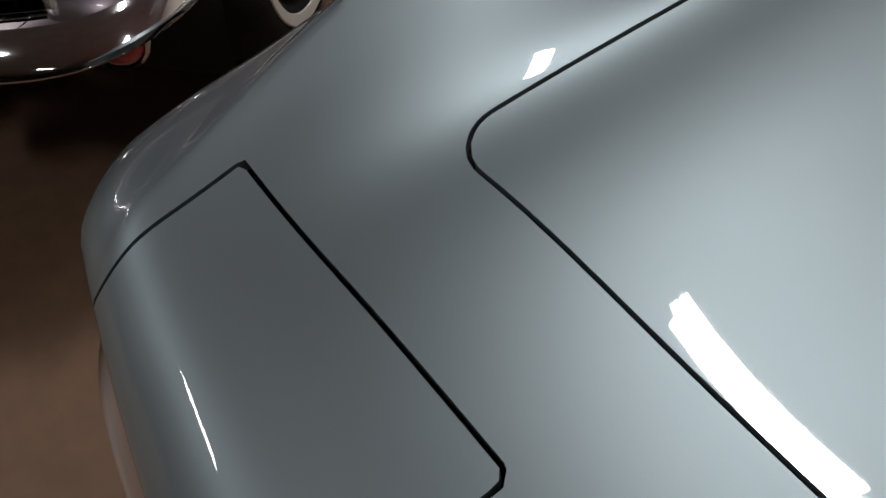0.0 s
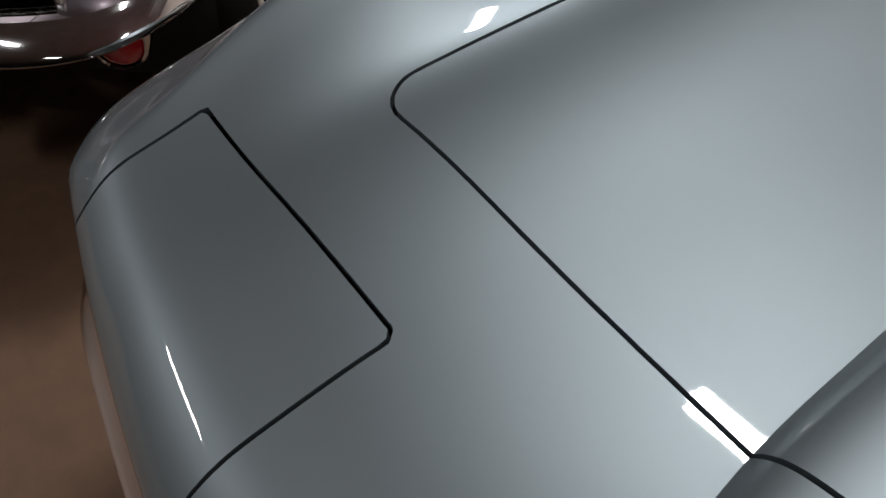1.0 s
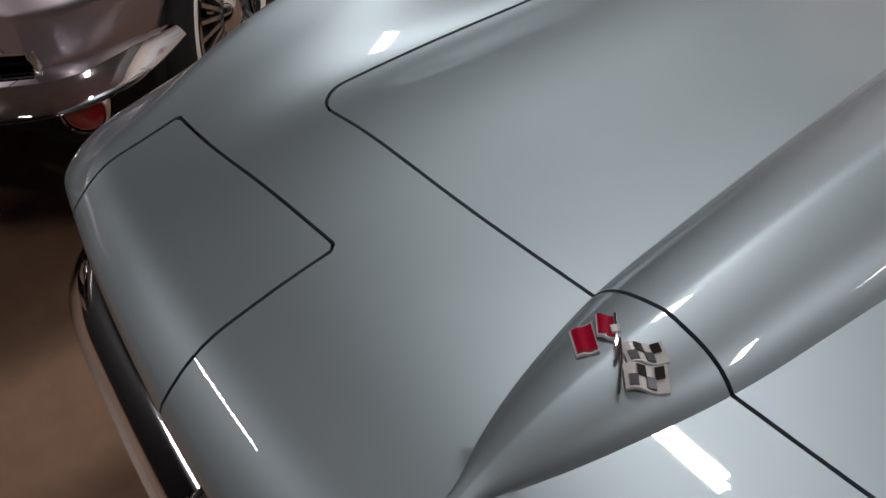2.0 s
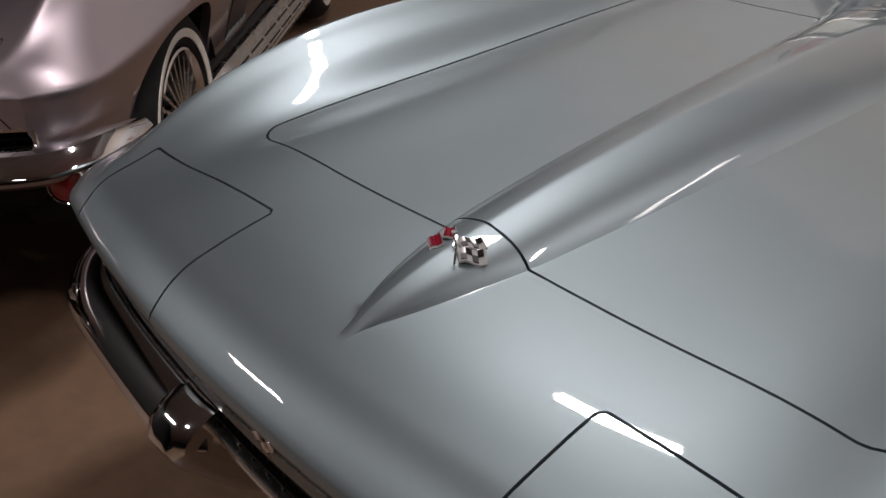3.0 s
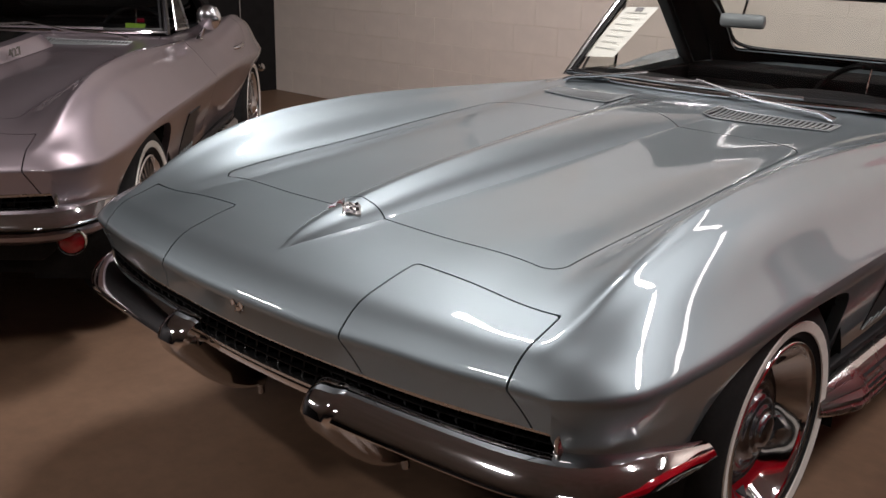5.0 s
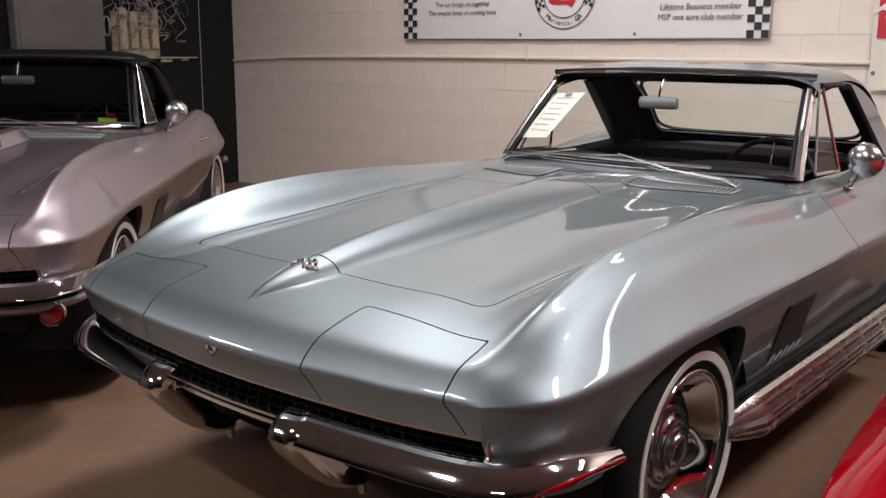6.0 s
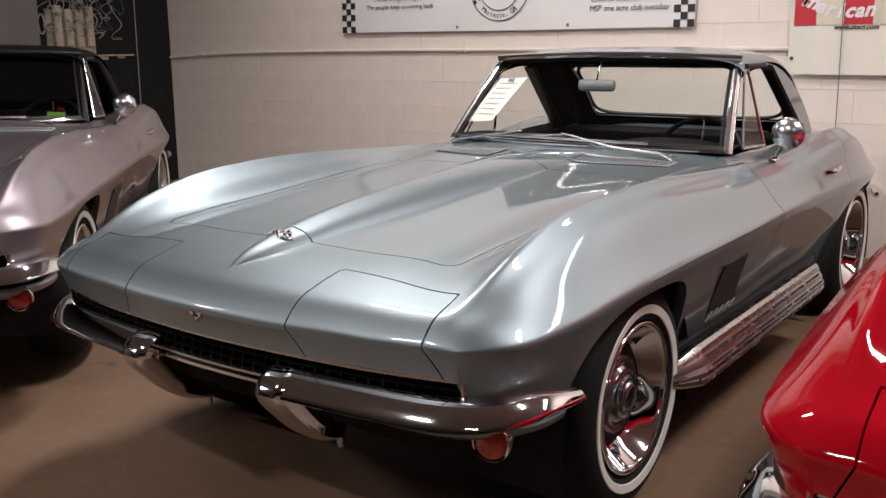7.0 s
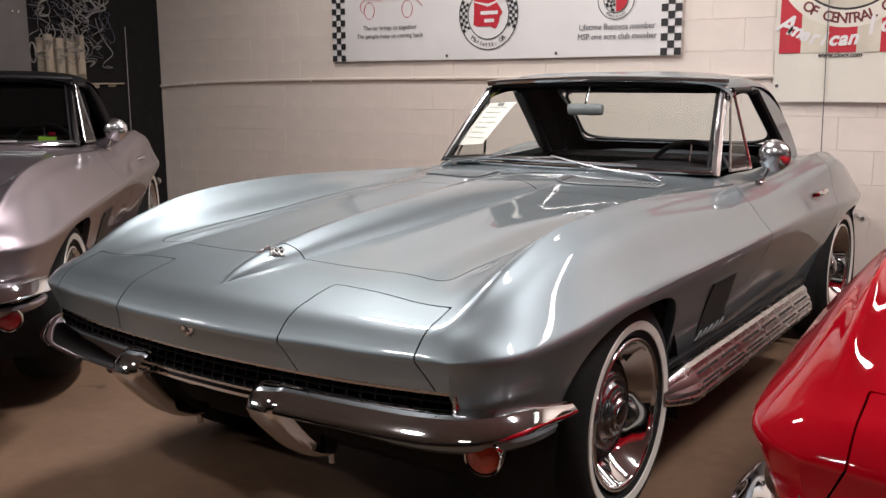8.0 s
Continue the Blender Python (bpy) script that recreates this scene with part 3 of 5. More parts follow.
    gp = along([(-.722, .162, 0), (-.5, .112, 0), (-.3, .089, 0), (0, .074, 0), (.3, .089, 0), (.5, .112, 0), (.722, .162, 0)], 48)
    for z, tall, mat in ((.512, .0045, SATIN), (.536, .0022, GRILLE), (.559, .0022, GRILLE), (.580, .0048, SATIN)):
        part("grille_bar", sweep(gp + (0, 0 if tall > .003 else .006, z), plan_normals(gp), [(0, tall), (.004, tall * .7), (.004, -tall * .7), (0, -tall), (-.03, -tall * .8), (-.03, tall * .8)]), mat, root, angle=50)
    for k in range(-18, 19):
        gx = k * .0375
        gy = float(np.interp(gx, gp[:, 0], gp[:, 1])) + .008
        v = [(gx + a + b, gy + c, z) for z, b in ((.514, -.008), (.578, .008)) for a, c in ((-.003, 0), (.003, 0), (.002, .05), (-.002, .05))]
        part("grille_upright", (v, [(0, 1, 5, 4), (1, 2, 6, 5), (2, 3, 7, 6), (3, 0, 4, 7)]), GRILLE, root)
    for gx in (-.722, .722):
        bm = bmesh.new()
        box(bm, gx - .005, gx + .005, .155, .195, .508, .585, .002)
        part("grille_end", bm, SATIN, root)
    # small crossed badge on the nose
    badge = part("nose_badge", lathe([(.011, -.006), (.010, .001), (.006, .004), (.0005, .0045)], 20), CHROME, root, "small chrome crossed flags nose badge")
    badge.data.transform(Matrix.Translation((0, .040, .640)) @ Matrix.Rotation(radians(-90), 4, "Z"))
    for lean in (-1, 1):
        bm = bmesh.new()
        box(bm, -.0075, .0075, -.003, .003, -.006, .006, .001, Matrix.Translation((lean * .014, .0385, .649)) @ Matrix.Rotation(radians(24 * lean), 4, "Y"))
        part("badge_flag", bm, CHROME, badge)
        part("badge_staff", tube([(-lean * .010, .0385, .628), (lean * .009, .0365, .655)], .0014, 6), CHROME, badge)
    flags(root)
    for sx in (-1, 1):
        side_fittings(root, sx)
        cowl_vent(root, sx)
        side_mirror(root, sx) if sx > 0 else None
    if finned:
        hood_scoop(root, paint)
    windscreen(root, soft_top)
    top(root, paint, soft_top)
    cabin(root)
    wipers(root)
    # rear bumpers
    for sx in (-1, 1):
        rp = along([(sx * .752, 4.15, .475), (sx * .735, 4.24, .47), (sx * .69, 4.34, .47), (sx * .56, 4.42, .47), (sx * .3, 4.44, .47)], 24)
        v, f = tube(rp, np.interp(np.linspace(0, 1, 24), [0, .1, 1], [.012, .030, .034]), 10)
        part("rear_bumper", (v, f), CHROME, root)
    return root


def flags(root):
    """Crossed flags on the spear: one red, one chequered, on two staffs."""
    def lay(x, y, h):
        return (x, y, top_z(x, y) + h)

    staffs = joined(tube([lay(*q) for q in ((.008, .318, .003), (-.004, .331, .005), (-.026, .352, .006))], .0016, 6),
                    tube([lay(*q) for q in ((.029, .300, .003), (.010, .322, .005), (-.003, .333, .006))], .0016, 6))
    emblem = part("crossed_flags_emblem", staffs, CHROME, root, "crossed flags emblem in red, black and chrome")

    def cloth(o, ax, ay, nx, ny, lift, pick, wave=.0022, grow=0.0):
        """Tiles of a waving flag with depth; pick(i, j) says which tiles are wanted."""
        v, f = [], []
        for i in range(nx):
            for j in range(ny):
                if not pick(i, j):
                    continue
                b = len(v)
                for di, dj in ((0, 0), (1, 0), (1, 1), (0, 1)):
                    a, c = (i + di) / nx, (j + dj) / ny
                    a, c = a * (1 + 2 * grow) - grow, c * (1 + 2 * grow) - grow
                    p = np.array(o) + a * np.array(ax) + c * np.array(ay)
                    h = lift + wave * math.sin(a * 7)
                    v += [lay(p[0], p[1], h), lay(p[0], p[1], h - .003)]
                f += [(b, b + 2, b + 4, b + 6), (b, b + 1, b + 3, b + 2), (b + 4, b + 5, b + 7, b + 6)]
                if i == nx - 1 or not pick(i + 1, j):
                    f.append((b + 2, b + 3, b + 5, b + 4))
                if i == 0 or not pick(i - 1, j):
                    f.append((b + 6, b + 7, b + 1, b))
        v, f, _ = weld(v, f)
        return v, f

    # red flag in two folds, and a chequered one in two waves
    for o, ax, ay, h in (((-.0455, .3225), (.0095, .0125), (.026, -.0185), .003), ((-.0395, .3455), (.0155, .0045), (.0175, -.0165), .0045)):
        part("flag_border", cloth(o, ax, ay, 6, 1, h, lambda i, j: True, .001, .07), WHITE_ENAMEL, emblem)
        part("red_flag", cloth(o, ax, ay, 6, 1, h + .0014, lambda i, j: True, .001), ENAMEL_RED, emblem, "red enamel flag")
    part("flag_mark", cloth((-.0185, .3385), (.004, .0055), (.007, -.005), 3, 1, .0075, lambda i, j: True, .0005), WHITE_ENAMEL, emblem)
    for C, h in ((((.000, .3315), (.0195, .0235), (.0155, -.0065)), .0035), (((.0150, .3195), (.0215, .0245), (.0150, -.0110)), .0048)):
        part("flag_border", cloth(*C, 12, 1, h, lambda i, j: True, .0022, .03), WHITE_ENAMEL, emblem, "bright and black chequered flag")
        for i_ in range(4):
            part("flag_check", cloth(*C, 4, 2, h + .0014, lambda i, j: i == i_ and j == (i_ + 1) % 2, .0022, -.06), ENAMEL_BLACK if i_ % 2 else STEEL_GREY, emblem)


def side_fittings(root, sx):
    """Side exhaust cover with slots, and the vent behind the front wheel."""
    # cover: a swept section with rows of slots
    y0, y1 = 1.12, 2.66
    n = 60
    ys = np.linspace(y0, y1, n)
    prof = [(.79, .374), (.806, .380), (.822, .379), (.835, .370), (.842, .358), (.838, .352), (.856, .332), (.858, .326), (.853, .321), (.866, .306), (.868, .296), (.862, .291), (.868, .284), (.864, .268), (.848, .256), (.81, .254)]
    v, f = [], []
    for i, y in enumerate(ys):
        t = np.clip((y - y0) / .16, 0, 1)
        e = np.clip((y1 - y) / .02, 0, 1)
        for x, z in prof:
            v.append((sx * (.80 + (x - .80) * (.35 + .65 * t) * (.9 + .1 * e)), y, .320 + (z - .320) * (.45 + .55 * t ** .7)))
    m = len(prof)
    f = [(i * m + j, i * m + j + 1, (i + 1) * m + j + 1, (i + 1) * m + j) for i in range(n - 1) for j in range(m - 1)]
    f.append(tuple((n - 1) * m + j for j in range(m)))
    cover = part("exhaust_cover", (v, f), SATIN, root, "slotted satin aluminium side exhaust cover", angle=25)
    for row, (xa, za, xb, zb) in enumerate(((.8425, .347, .8505, .338), (.8575, .3165, .8635, .309), (.868, .283, .866, .275))):
        for k in range(6):
            a = y0 + .20 + k * .222 + .012 * row
            b = a + .185
            ends = [(xa + (xb - xa) * e, za + (zb - za) * e) for e in (.2, .8)]
            q = [(sx * (xx + d), yy, zz) for d in (.0015, -.006) for yy in (a, b) for xx, zz in ends]
            part("slot", (q, [(0, 1, 3, 2), (0, 4, 5, 1), (2, 3, 7, 6), (0, 2, 6, 4), (1, 5, 7, 3)]), BLACK, cover)
    bm = bmesh.new()
    box(bm, sx * .80 - .012, sx * .80 + .012, y0 + .02, y1 + .02, .385, .405, .004)
    part("sill_strip", bm, BLACK, root)
    # fender vent: slanted plate, the recess's shade painted dark grey; sawtooth bright louvre ends
    def on_side(y, z, o):
        t = np.clip((.672 - z) / (.672 - .26), 0, 1)
        return (sx * (.879 - .1447 * (1.35 * t - .35 * t**2) + o), y, z)

    vv, n_ = [], 8
    for h in (.0025, -.012):
        for i in range(n_ + 1):
            k = i / n_
            for j in range(3):
                e = j / 2
                vv.append(on_side(1.475 + -0.048 * k + e * (0.271 - 0.058 * k), 0.401 + 0.210 * k, h))
    m_ = 3 * (n_ + 1)
    ff = [(3 * i + j, 3 * i + j + 1, 3 * i + j + 4, 3 * i + j + 3) for i in range(n_) for j in range(2)]
    rim_ = [0, 1, 2] + [3 * i + 2 for i in range(1, n_ + 1)] + [3 * n_ + 1, 3 * n_] + [3 * i for i in range(n_ - 1, 0, -1)]
    ff += [(p, q, q + m_, p + m_) for p, q in zip(rim_, rim_[1:] + rim_[:1])]
    vent = part("side_vent", (vv, ff), VENT_SHADE, root, "slanted side vent, its shade painted dark grey, with louvre teeth")
    for k in range(5):
        y = 1.477 + 0.0542 * k
        tooth = ((y, 0.402), (y + 0.0542, 0.402), (y + 0.040, 0.430), (y + 0.033, 0.430))
        vv = [on_side(a, z, .006) for a, z in tooth] + [on_side(a, z, -.002) for a, z in tooth]
        part("louvre", (vv, [(0, 1, 2, 3)] + [(i, (i + 1) % 4, (i + 1) % 4 + 4, i + 4) for i in range(4)]), PALE_SLAT, vent)


def cowl_vent(root, sx):
    """Slatted air intake in the cowl."""
    def spot(a, b, h):
        x = sx * (.160 + .355 * a)
        y = 1.655 + .115 * a**2 - .02 * a + b * (.112 - .03 * a)
        return (x, y, top_z(x, y) + h)

    n = 16
    g = [spot(a, b, .002) for a in np.linspace(0, 1, n) for b in (0, 1)]
    vent = part("cowl_vent", (g, [(2 * i, 2 * i + 1, 2 * i + 3, 2 * i + 2) for i in range(n - 1)]), BLACK, root, "slatted cowl air intake")
    ring = [spot(a, 0, .004) for a in np.linspace(0, 1, 12)] + [spot(1, b, .004) for b in (.35, .7)] + [spot(a, 1, .004) for a in np.linspace(1, 0, 12)] + [spot(0, b, .004) for b in (.7, .35)]
    part("rim", tube(ring, .003, 6, True, .7), PALE_SLAT, vent)
    for k in range(24):
        a = .025 + k * .0413
        part("slat", tube([spot(a, .06, .004), spot(a + .012, .5, .005), spot(a, .94, .004)], .0030, 5), PALE_SLAT, vent)


def hood_scoop(root, paint):
    """Raised hood scoop with a dark stripe on top."""
    v, f = [], []
    ys = np.linspace(.62, 1.62, 24)
    prof = [(-1.0, 0), (-.93, .55), (-.86, .9), (-.70, 1.0), (0, 1.04), (.70, 1.0), (.86, .9), (.93, .55), (1.0, 0)]
    for y in ys:
        k = (y - .62) / 1.0
        w, h = .06 + .17 * k**.8, .062 * math.sqrt(min(1.0, k * 1.6)) * (1 if k < .96 else .6)
        for a, b in prof:
            x = a * w
            v.append((x, y, top_z(x, y) - float(spear(np.float64(x), np.float64(y))) + .002 + h * b))
    n = len(prof)
    f = [(i * n + j, i * n + j + 1, (i + 1) * n + j + 1, (i + 1) * n + j) for i in range(len(ys) - 1) for j in range(n - 1)]
    f.append(tuple((len(ys) - 1) * n + j for j in range(n)))
    scoop = part("hood_scoop", (v, f), paint, root, "raised hood scoop", angle=30)
    st = [(x * .97, y, z + .002) for i in range(len(ys)) for x, y, z in v[i * n + 3:i * n + 6]]
    part("stripe", (st, [(i * 3 + j, i * 3 + j + 1, (i + 1) * 3 + j + 1, (i + 1) * 3 + j) for i in range(len(ys) - 1) for j in range(2)]), ENAMEL_BLACK, scoop, "black stripe")
    # small dark figures on the flank of the scoop
    me = text_data("427", .045, .0006, .2, .0015)
    for vert in me.vertices:
        vert.co.x *= 1.6
    me.transform(Matrix.Translation((.196, 1.28, top_z(.23, 1.28) + .035)) @ Matrix.Rotation(radians(-30), 4, "Y") @ Matrix.Rotation(radians(84), 4, "Z"))
    me.materials.clear()
    me.materials.append(ENAMEL_BLACK)
    fig = new("figures", me)
    fig.parent = scoop


def side_mirror(root, sx):
    """Round chrome door mirror on a bent stalk."""
    c = np.array((sx * .795, 2.205, .962))
    mir = part("door_mirror", tube(along([(sx * .738, 2.24, .852), (sx * .748, 2.232, .874), (sx * .768, 2.222, .91), c + (0, .012, -.01)], 12), [.013, .011, .010, .010, .009, .009, .009, .009, .009, .009, .009, .009], 10), CHROME, root, "round chrome door mirror")
    bm = bmesh.new()
    bmesh.ops.create_uvsphere(bm, u_segments=32, v_segments=16, radius=.060)
    bmesh.ops.delete(bm, geom=[v for v in bm.verts if v.co.y > .002], context="VERTS")
    bmesh.ops.scale(bm, vec=(1, .62, 1), verts=bm.verts)
    bmesh.ops.rotate(bm, matrix=Matrix.Rotation(radians(-8 * sx), 3, "Z"), verts=bm.verts)
    bmesh.ops.translate(bm, vec=c, verts=bm.verts)
    part("housing", bm, BRIGHT, mir)
    v, f = lathe([(.060, 0), (.062, .003), (.060, .008), (.056, .008), (.0005, .006)], 32)
    part("mirror_glass", ([(c[0] + b, c[1] + a, c[2] + d) for a, b, d in v], f), MIRROR, mir)
    bm = bmesh.new()
    bmesh.ops.create_uvsphere(bm, u_segments=16, v_segments=8, radius=.03)
    bmesh.ops.scale(bm, vec=(.6, 1.2, .35), verts=bm.verts)
    bmesh.ops.translate(bm, vec=(sx * .738, 2.24, .856), verts=bm.verts)
    part("foot", bm, CHROME, mir)


def screen_at(u, t):
    """A place on the windscreen: u across from -1 to 1, t from its foot to its top."""
    foot = np.array((.628 * u - .012, 1.895 + .175 * u * u, .906 - .012 * u * u))
    head = np.array((.548 * u - .004, 2.285 + .060 * u * u, 1.240 - .014 * u * u))
    return foot + t * (head - foot) + np.array((0, -.005, .0035)) * math.sin(math.pi * t)


def windscreen(root, soft_top):
    us = np.linspace(-1, 1, 25)
    g = [tuple(screen_at(u, t)) for t in np.linspace(0, 1, 9) for u in us]
    f = [(i * 25 + j, i * 25 + j + 1, (i + 1) * 25 + j + 1, (i + 1) * 25 + j) for i in range(8) for j in range(24)]
    frame_ = part("windscreen", tube([screen_at(u, 0) + (0, -.004, .002) for u in us], .011, 8, False, .8), CHROME, root, "curved windscreen in a chrome frame")
    gl = part("glass", (g, f), GLASS_DARK if soft_top else GLASS, frame_, angle=180)
    gl.visible_shadow = False
    part("header", tube([screen_at(u, 1.015) + (0, -.006, .004) for u in us], .013, 8, False, 1.0), CHROME, frame_, "chrome windscreen header")
    part("seal", tube([screen_at(u, .972) + (0, .002, 0) for u in us], .012, 6), BLACK, frame_)
    part("seal", tube([screen_at(u, .03) + (0, .004, 0) for u in us], .012, 6), BLACK, frame_)
    for sx in (-1, 1):
        p = np.array([screen_at(sx * .995, t) + (0, .006, 0) for t in np.linspace(-.02, .985, 14)])
        pil = [(-.022, 0), (-.018, .014), (0, .020), (.022, .018), (.034, .006), (.034, -.010), (.012, -.016), (-.018, -.010)]
        v = [(q[0] + sx * b * .8, q[1] + a, q[2] - a * .1 + 0) for q in p for a, b in pil]
        n = len(pil)
        ff = [(i * n + j, i * n + (j + 1) % n, (i + 1) * n + (j + 1) % n, (i + 1) * n + j) for i in range(13) for j in range(n)]
        bm = bmesh.new()
        vs = [bm.verts.new(q) for q in v]
        for q in ff:
            bm.faces.new([vs[i] for i in q])
        part("pillar", bm, WHEEL_GREY if soft_top else BRIGHT, frame_, "bright metal screen pillar", angle=40)
        part("seal", tube([screen_at(sx * .962, t) for t in np.linspace(0, 1, 12)], .007, 6), BLACK, frame_)
        # vent window: upright bar, sill bar, glass
        a, b, c = np.array((sx * .640, 2.17, .900)), np.array((sx * .646, 2.415, .892)), np.array((sx * .578, 2.355, 1.203))
        top_front = np.array((sx * .574, 2.335, 1.206))
        vw = part("vent_window", joined(tube([b, b + .5 * (c - b), c], .006, 6), tube([a, b], .006, 6), tube([a, a + .5 * (top_front - a), top_front], .005, 6), tube([top_front, c], .005, 6)), SATIN, root, "triangular chrome-framed quarter window")
        gl = part("glass", ([tuple(a), tuple(b), tuple(c), tuple(top_front)], [(0, 1, 2, 3)]), GLASS, vw)
        gl.visible_shadow = False


ROOF = [(2.262, 1.250), (2.36, 1.270), (2.52, 1.284), (2.68, 1.276), (2.82, 1.246), (2.95, 1.188), (3.06, 1.112), (3.16, 1.015), (3.25, .885)]


def top(root, paint, soft_top):
    """Removable hard top, or a raised fabric top."""
    prof = along([(0, y, z) for y, z in ROOF], 40)
    verts, faces = [], []
    m = 41
    for _, y, z in prof:
        t = np.clip((y - 2.262) / .99, 0, 1)
        half = .572 + .026 * t**2
        drop = .060 - .02 * t
        for k in range(m):
            a = -1 + 2 * k / (m - 1)
            r = abs(a) ** 3.2
            verts.append((half * math.sin(a * math.pi / 2 * .98) * (1 + .02 * r), y - .035 * a * a * t + .05 * (1 - t) * a * a, z - .012 * a * a - drop * r))
    faces = [(i * m + k, i * m + k + 1, (i + 1) * m + k + 1, (i + 1) * m + k) for i in range(39) for k in range(m - 1)]
    cover = VINYL if soft_top else paint

    def rear_window(v):
        return np.where(v[:, 1] > 2.8, rounded_box(v[:, 0], v[:, 2], 0, 1.068, .50, .132, .03), 1.0)

    shell_v, shell_f = clip(verts, faces, rear_window, .02)
    roof = part("roof", (shell_v, shell_f), cover, root, "black folding fabric top" if soft_top else "body-coloured removable hard top", angle=40)
    lining = [(x * .975, y, z - .022) for x, y, z in verts]
    part("lining", clip(lining, faces, rear_window), LINING, roof)
    # sides: pillar behind the side window
    for sx in (-1, 1):
        n, mm = 46, 22
        vs = []
        for i in range(n):
            y = 2.30 + .95 * i / (n - 1)
            zt = max(.874, float(np.interp(y, prof[:, 1], prof[:, 2])) - .068)
            for j in range(mm):
                k = j / (mm - 1)
                z = zt + (.872 - zt) * k
                t = np.clip((y - 2.262) / .99, 0, 1)
                half = .572 + .026 * t**2
                vs.append((sx * (half + (.632 - half) * np.clip((1.2 - z) / .33, 0, 1)), y - .02 * t, z))
        fs = [(i * mm + j, i * mm + j + 1, (i + 1) * mm + j + 1, (i + 1) * mm + j) for i in range(n - 1) for j in range(mm - 1)]

        def window(v):
            return np.maximum(v[:, 1] - (3.005 - 1.22 * (v[:, 2] - .90)), v[:, 2] - 1.198)

        part("rear_pillar", clip(vs, fs, window, .012), cover, roof, angle=40)
        part("lining", clip([(x - sx * .022, y + .004, z) for x, y, z in vs], fs, window), LINING, roof)
        edge = [(sx * (.632 - .056 * np.clip((z - .87) / .33, 0, 1)), 2.975 - 1.22 * (z - .90), z) for z in np.linspace(.875, 1.195, 14)]
        part("weatherstrip", tube(edge, .030, 8, False, .5), BLACK, roof, "black rubber weatherstrip")
        rail = [(sx * (.578 + .004 * (y - 2.3)), y, 1.205) for y in np.linspace(2.34, 2.56, 10)]
        part("weatherstrip", tube(rail, .012, 6), BLACK, roof)
    part("header_rail", tube([(x, 2.258 + .075 * (x / .57) ** 2, 1.250 - .016 * (x / .57) ** 2) for x in np.linspace(-.565, .565, 24)], .014, 8), BLACK if soft_top else CHROME, roof)
    rim = [(.50 * math.copysign(abs(math.cos(a)) ** .3, math.cos(a)), 0, 1.068 + .132 * math.copysign(abs(math.sin(a)) ** .3, math.sin(a))) for a in np.linspace(0, 2 * math.pi, 41)[:-1]]
    rim = [(x, float(np.interp(-z, -prof[20:, 2], prof[20:, 1])) - .024 * (x / .50) ** 2, z) for x, _, z in rim]
    window = part("rear_window", tube(rim, .009, 6, True), BLACK, roof)
    cx = [(np.mean([p[0] for p in rim]), np.mean([p[1] for p in rim]), 1.065)]
    gl = part("glass", (rim + cx, [(i, (i + 1) % 40, 40) for i in range(40)]), GLASS, window, angle=180)
    gl.visible_shadow = False


def cabin(root):
    """What shows of the inside: dash, wheel, seats, shelf and the mirror."""
    v, f = [], []
    secs = along([(0, 1.93, .892), (0, 2.05, .902), (0, 2.16, .904), (0, 2.22, .882), (0, 2.24, .80), (0, 2.22, .70)], 14)
    xs = np.linspace(-.62, .62, 31)
    for _, y, z in secs:
        for x in xs:
            hood_ = .020 * math.exp(-(((x - .34) / .17) ** 4)) + .012 * math.exp(-(((x + .34) / .19) ** 4))
            v.append((x, y + .10 * (x / .62) ** 2, z + hood_ * (1 if z > .87 else .4)))
    f = [(i * 31 + j, i * 31 + j + 1, (i + 1) * 31 + j + 1, (i + 1) * 31 + j) for i in range(13) for j in range(30)]
    part("dashboard", (v, f), VINYL, root, "black padded dashboard")
    tilt = Matrix.Translation((.35, 2.46, .80)) @ Matrix.Rotation(radians(68), 4, "X")
    ring = [tuple(tilt @ Vector((.195 * math.cos(a), .195 * math.sin(a), 0))) for a in np.linspace(0, 2 * math.pi, 41)[:-1]]
    sw = part("steering_wheel", tube(ring, .011, 8, True), BLACK, root, "thin-rimmed dark steering wheel")
    for a in (0, 120, 240):
        w = radians(a + 90)
        part("spoke", tube([tilt @ Vector((0, 0, -.03)), tilt @ Vector((.19 * math.cos(w), .19 * math.sin(w), 0))], .008, 6, False, .4), SATIN, sw)
    part("hub", tube([tilt @ Vector((0, 0, -.12)), tilt @ Vector((0, 0, -.02))], .03, 12), BLACK, sw)
    for sx in (-1, 1):
        bm = bmesh.new()
        box(bm, sx * .33 - .23, sx * .33 + .23, 2.78, 2.92, .42, .83, .06, Matrix.Translation((0, 0, 0)))
        box(bm, sx * .33 - .23, sx * .33 + .23, 2.38, 2.84, .36, .50, .05)
        part("seat", bm, VINYL, root, "black vinyl bucket seat")
    bm = bmesh.new()
    box(bm, -.60, .60, 2.95, 3.25, .60, .872, .02)
    box(bm, -.62, .62, 2.0, 3.1, .26, .34)
    for sx in (-1, 1):
        box(bm, sx * .635 - .02, sx * .635 + .02, 2.1, 3.05, .40, .862, .012)
    part("interior_trim", bm, VINYL, root, "black interior trim")
    # inside mirror
    mir = part("inside_mirror", tube([(-.02, 2.285, 1.235), (-.025, 2.275, 1.20), (-.03, 2.262, 1.145)], .006, 8), CHROME, root, "chrome inside mirror")
    bm = bmesh.new()
    box(bm, -.117, .057, 2.245, 2.275, 1.098, 1.148, .016, None)
    # Pale grey paint stands in for the bright reflection on the chrome.
    part("housing", bm, PALE_SLAT, mir, "mirror housing, its bright reflection painted pale grey")


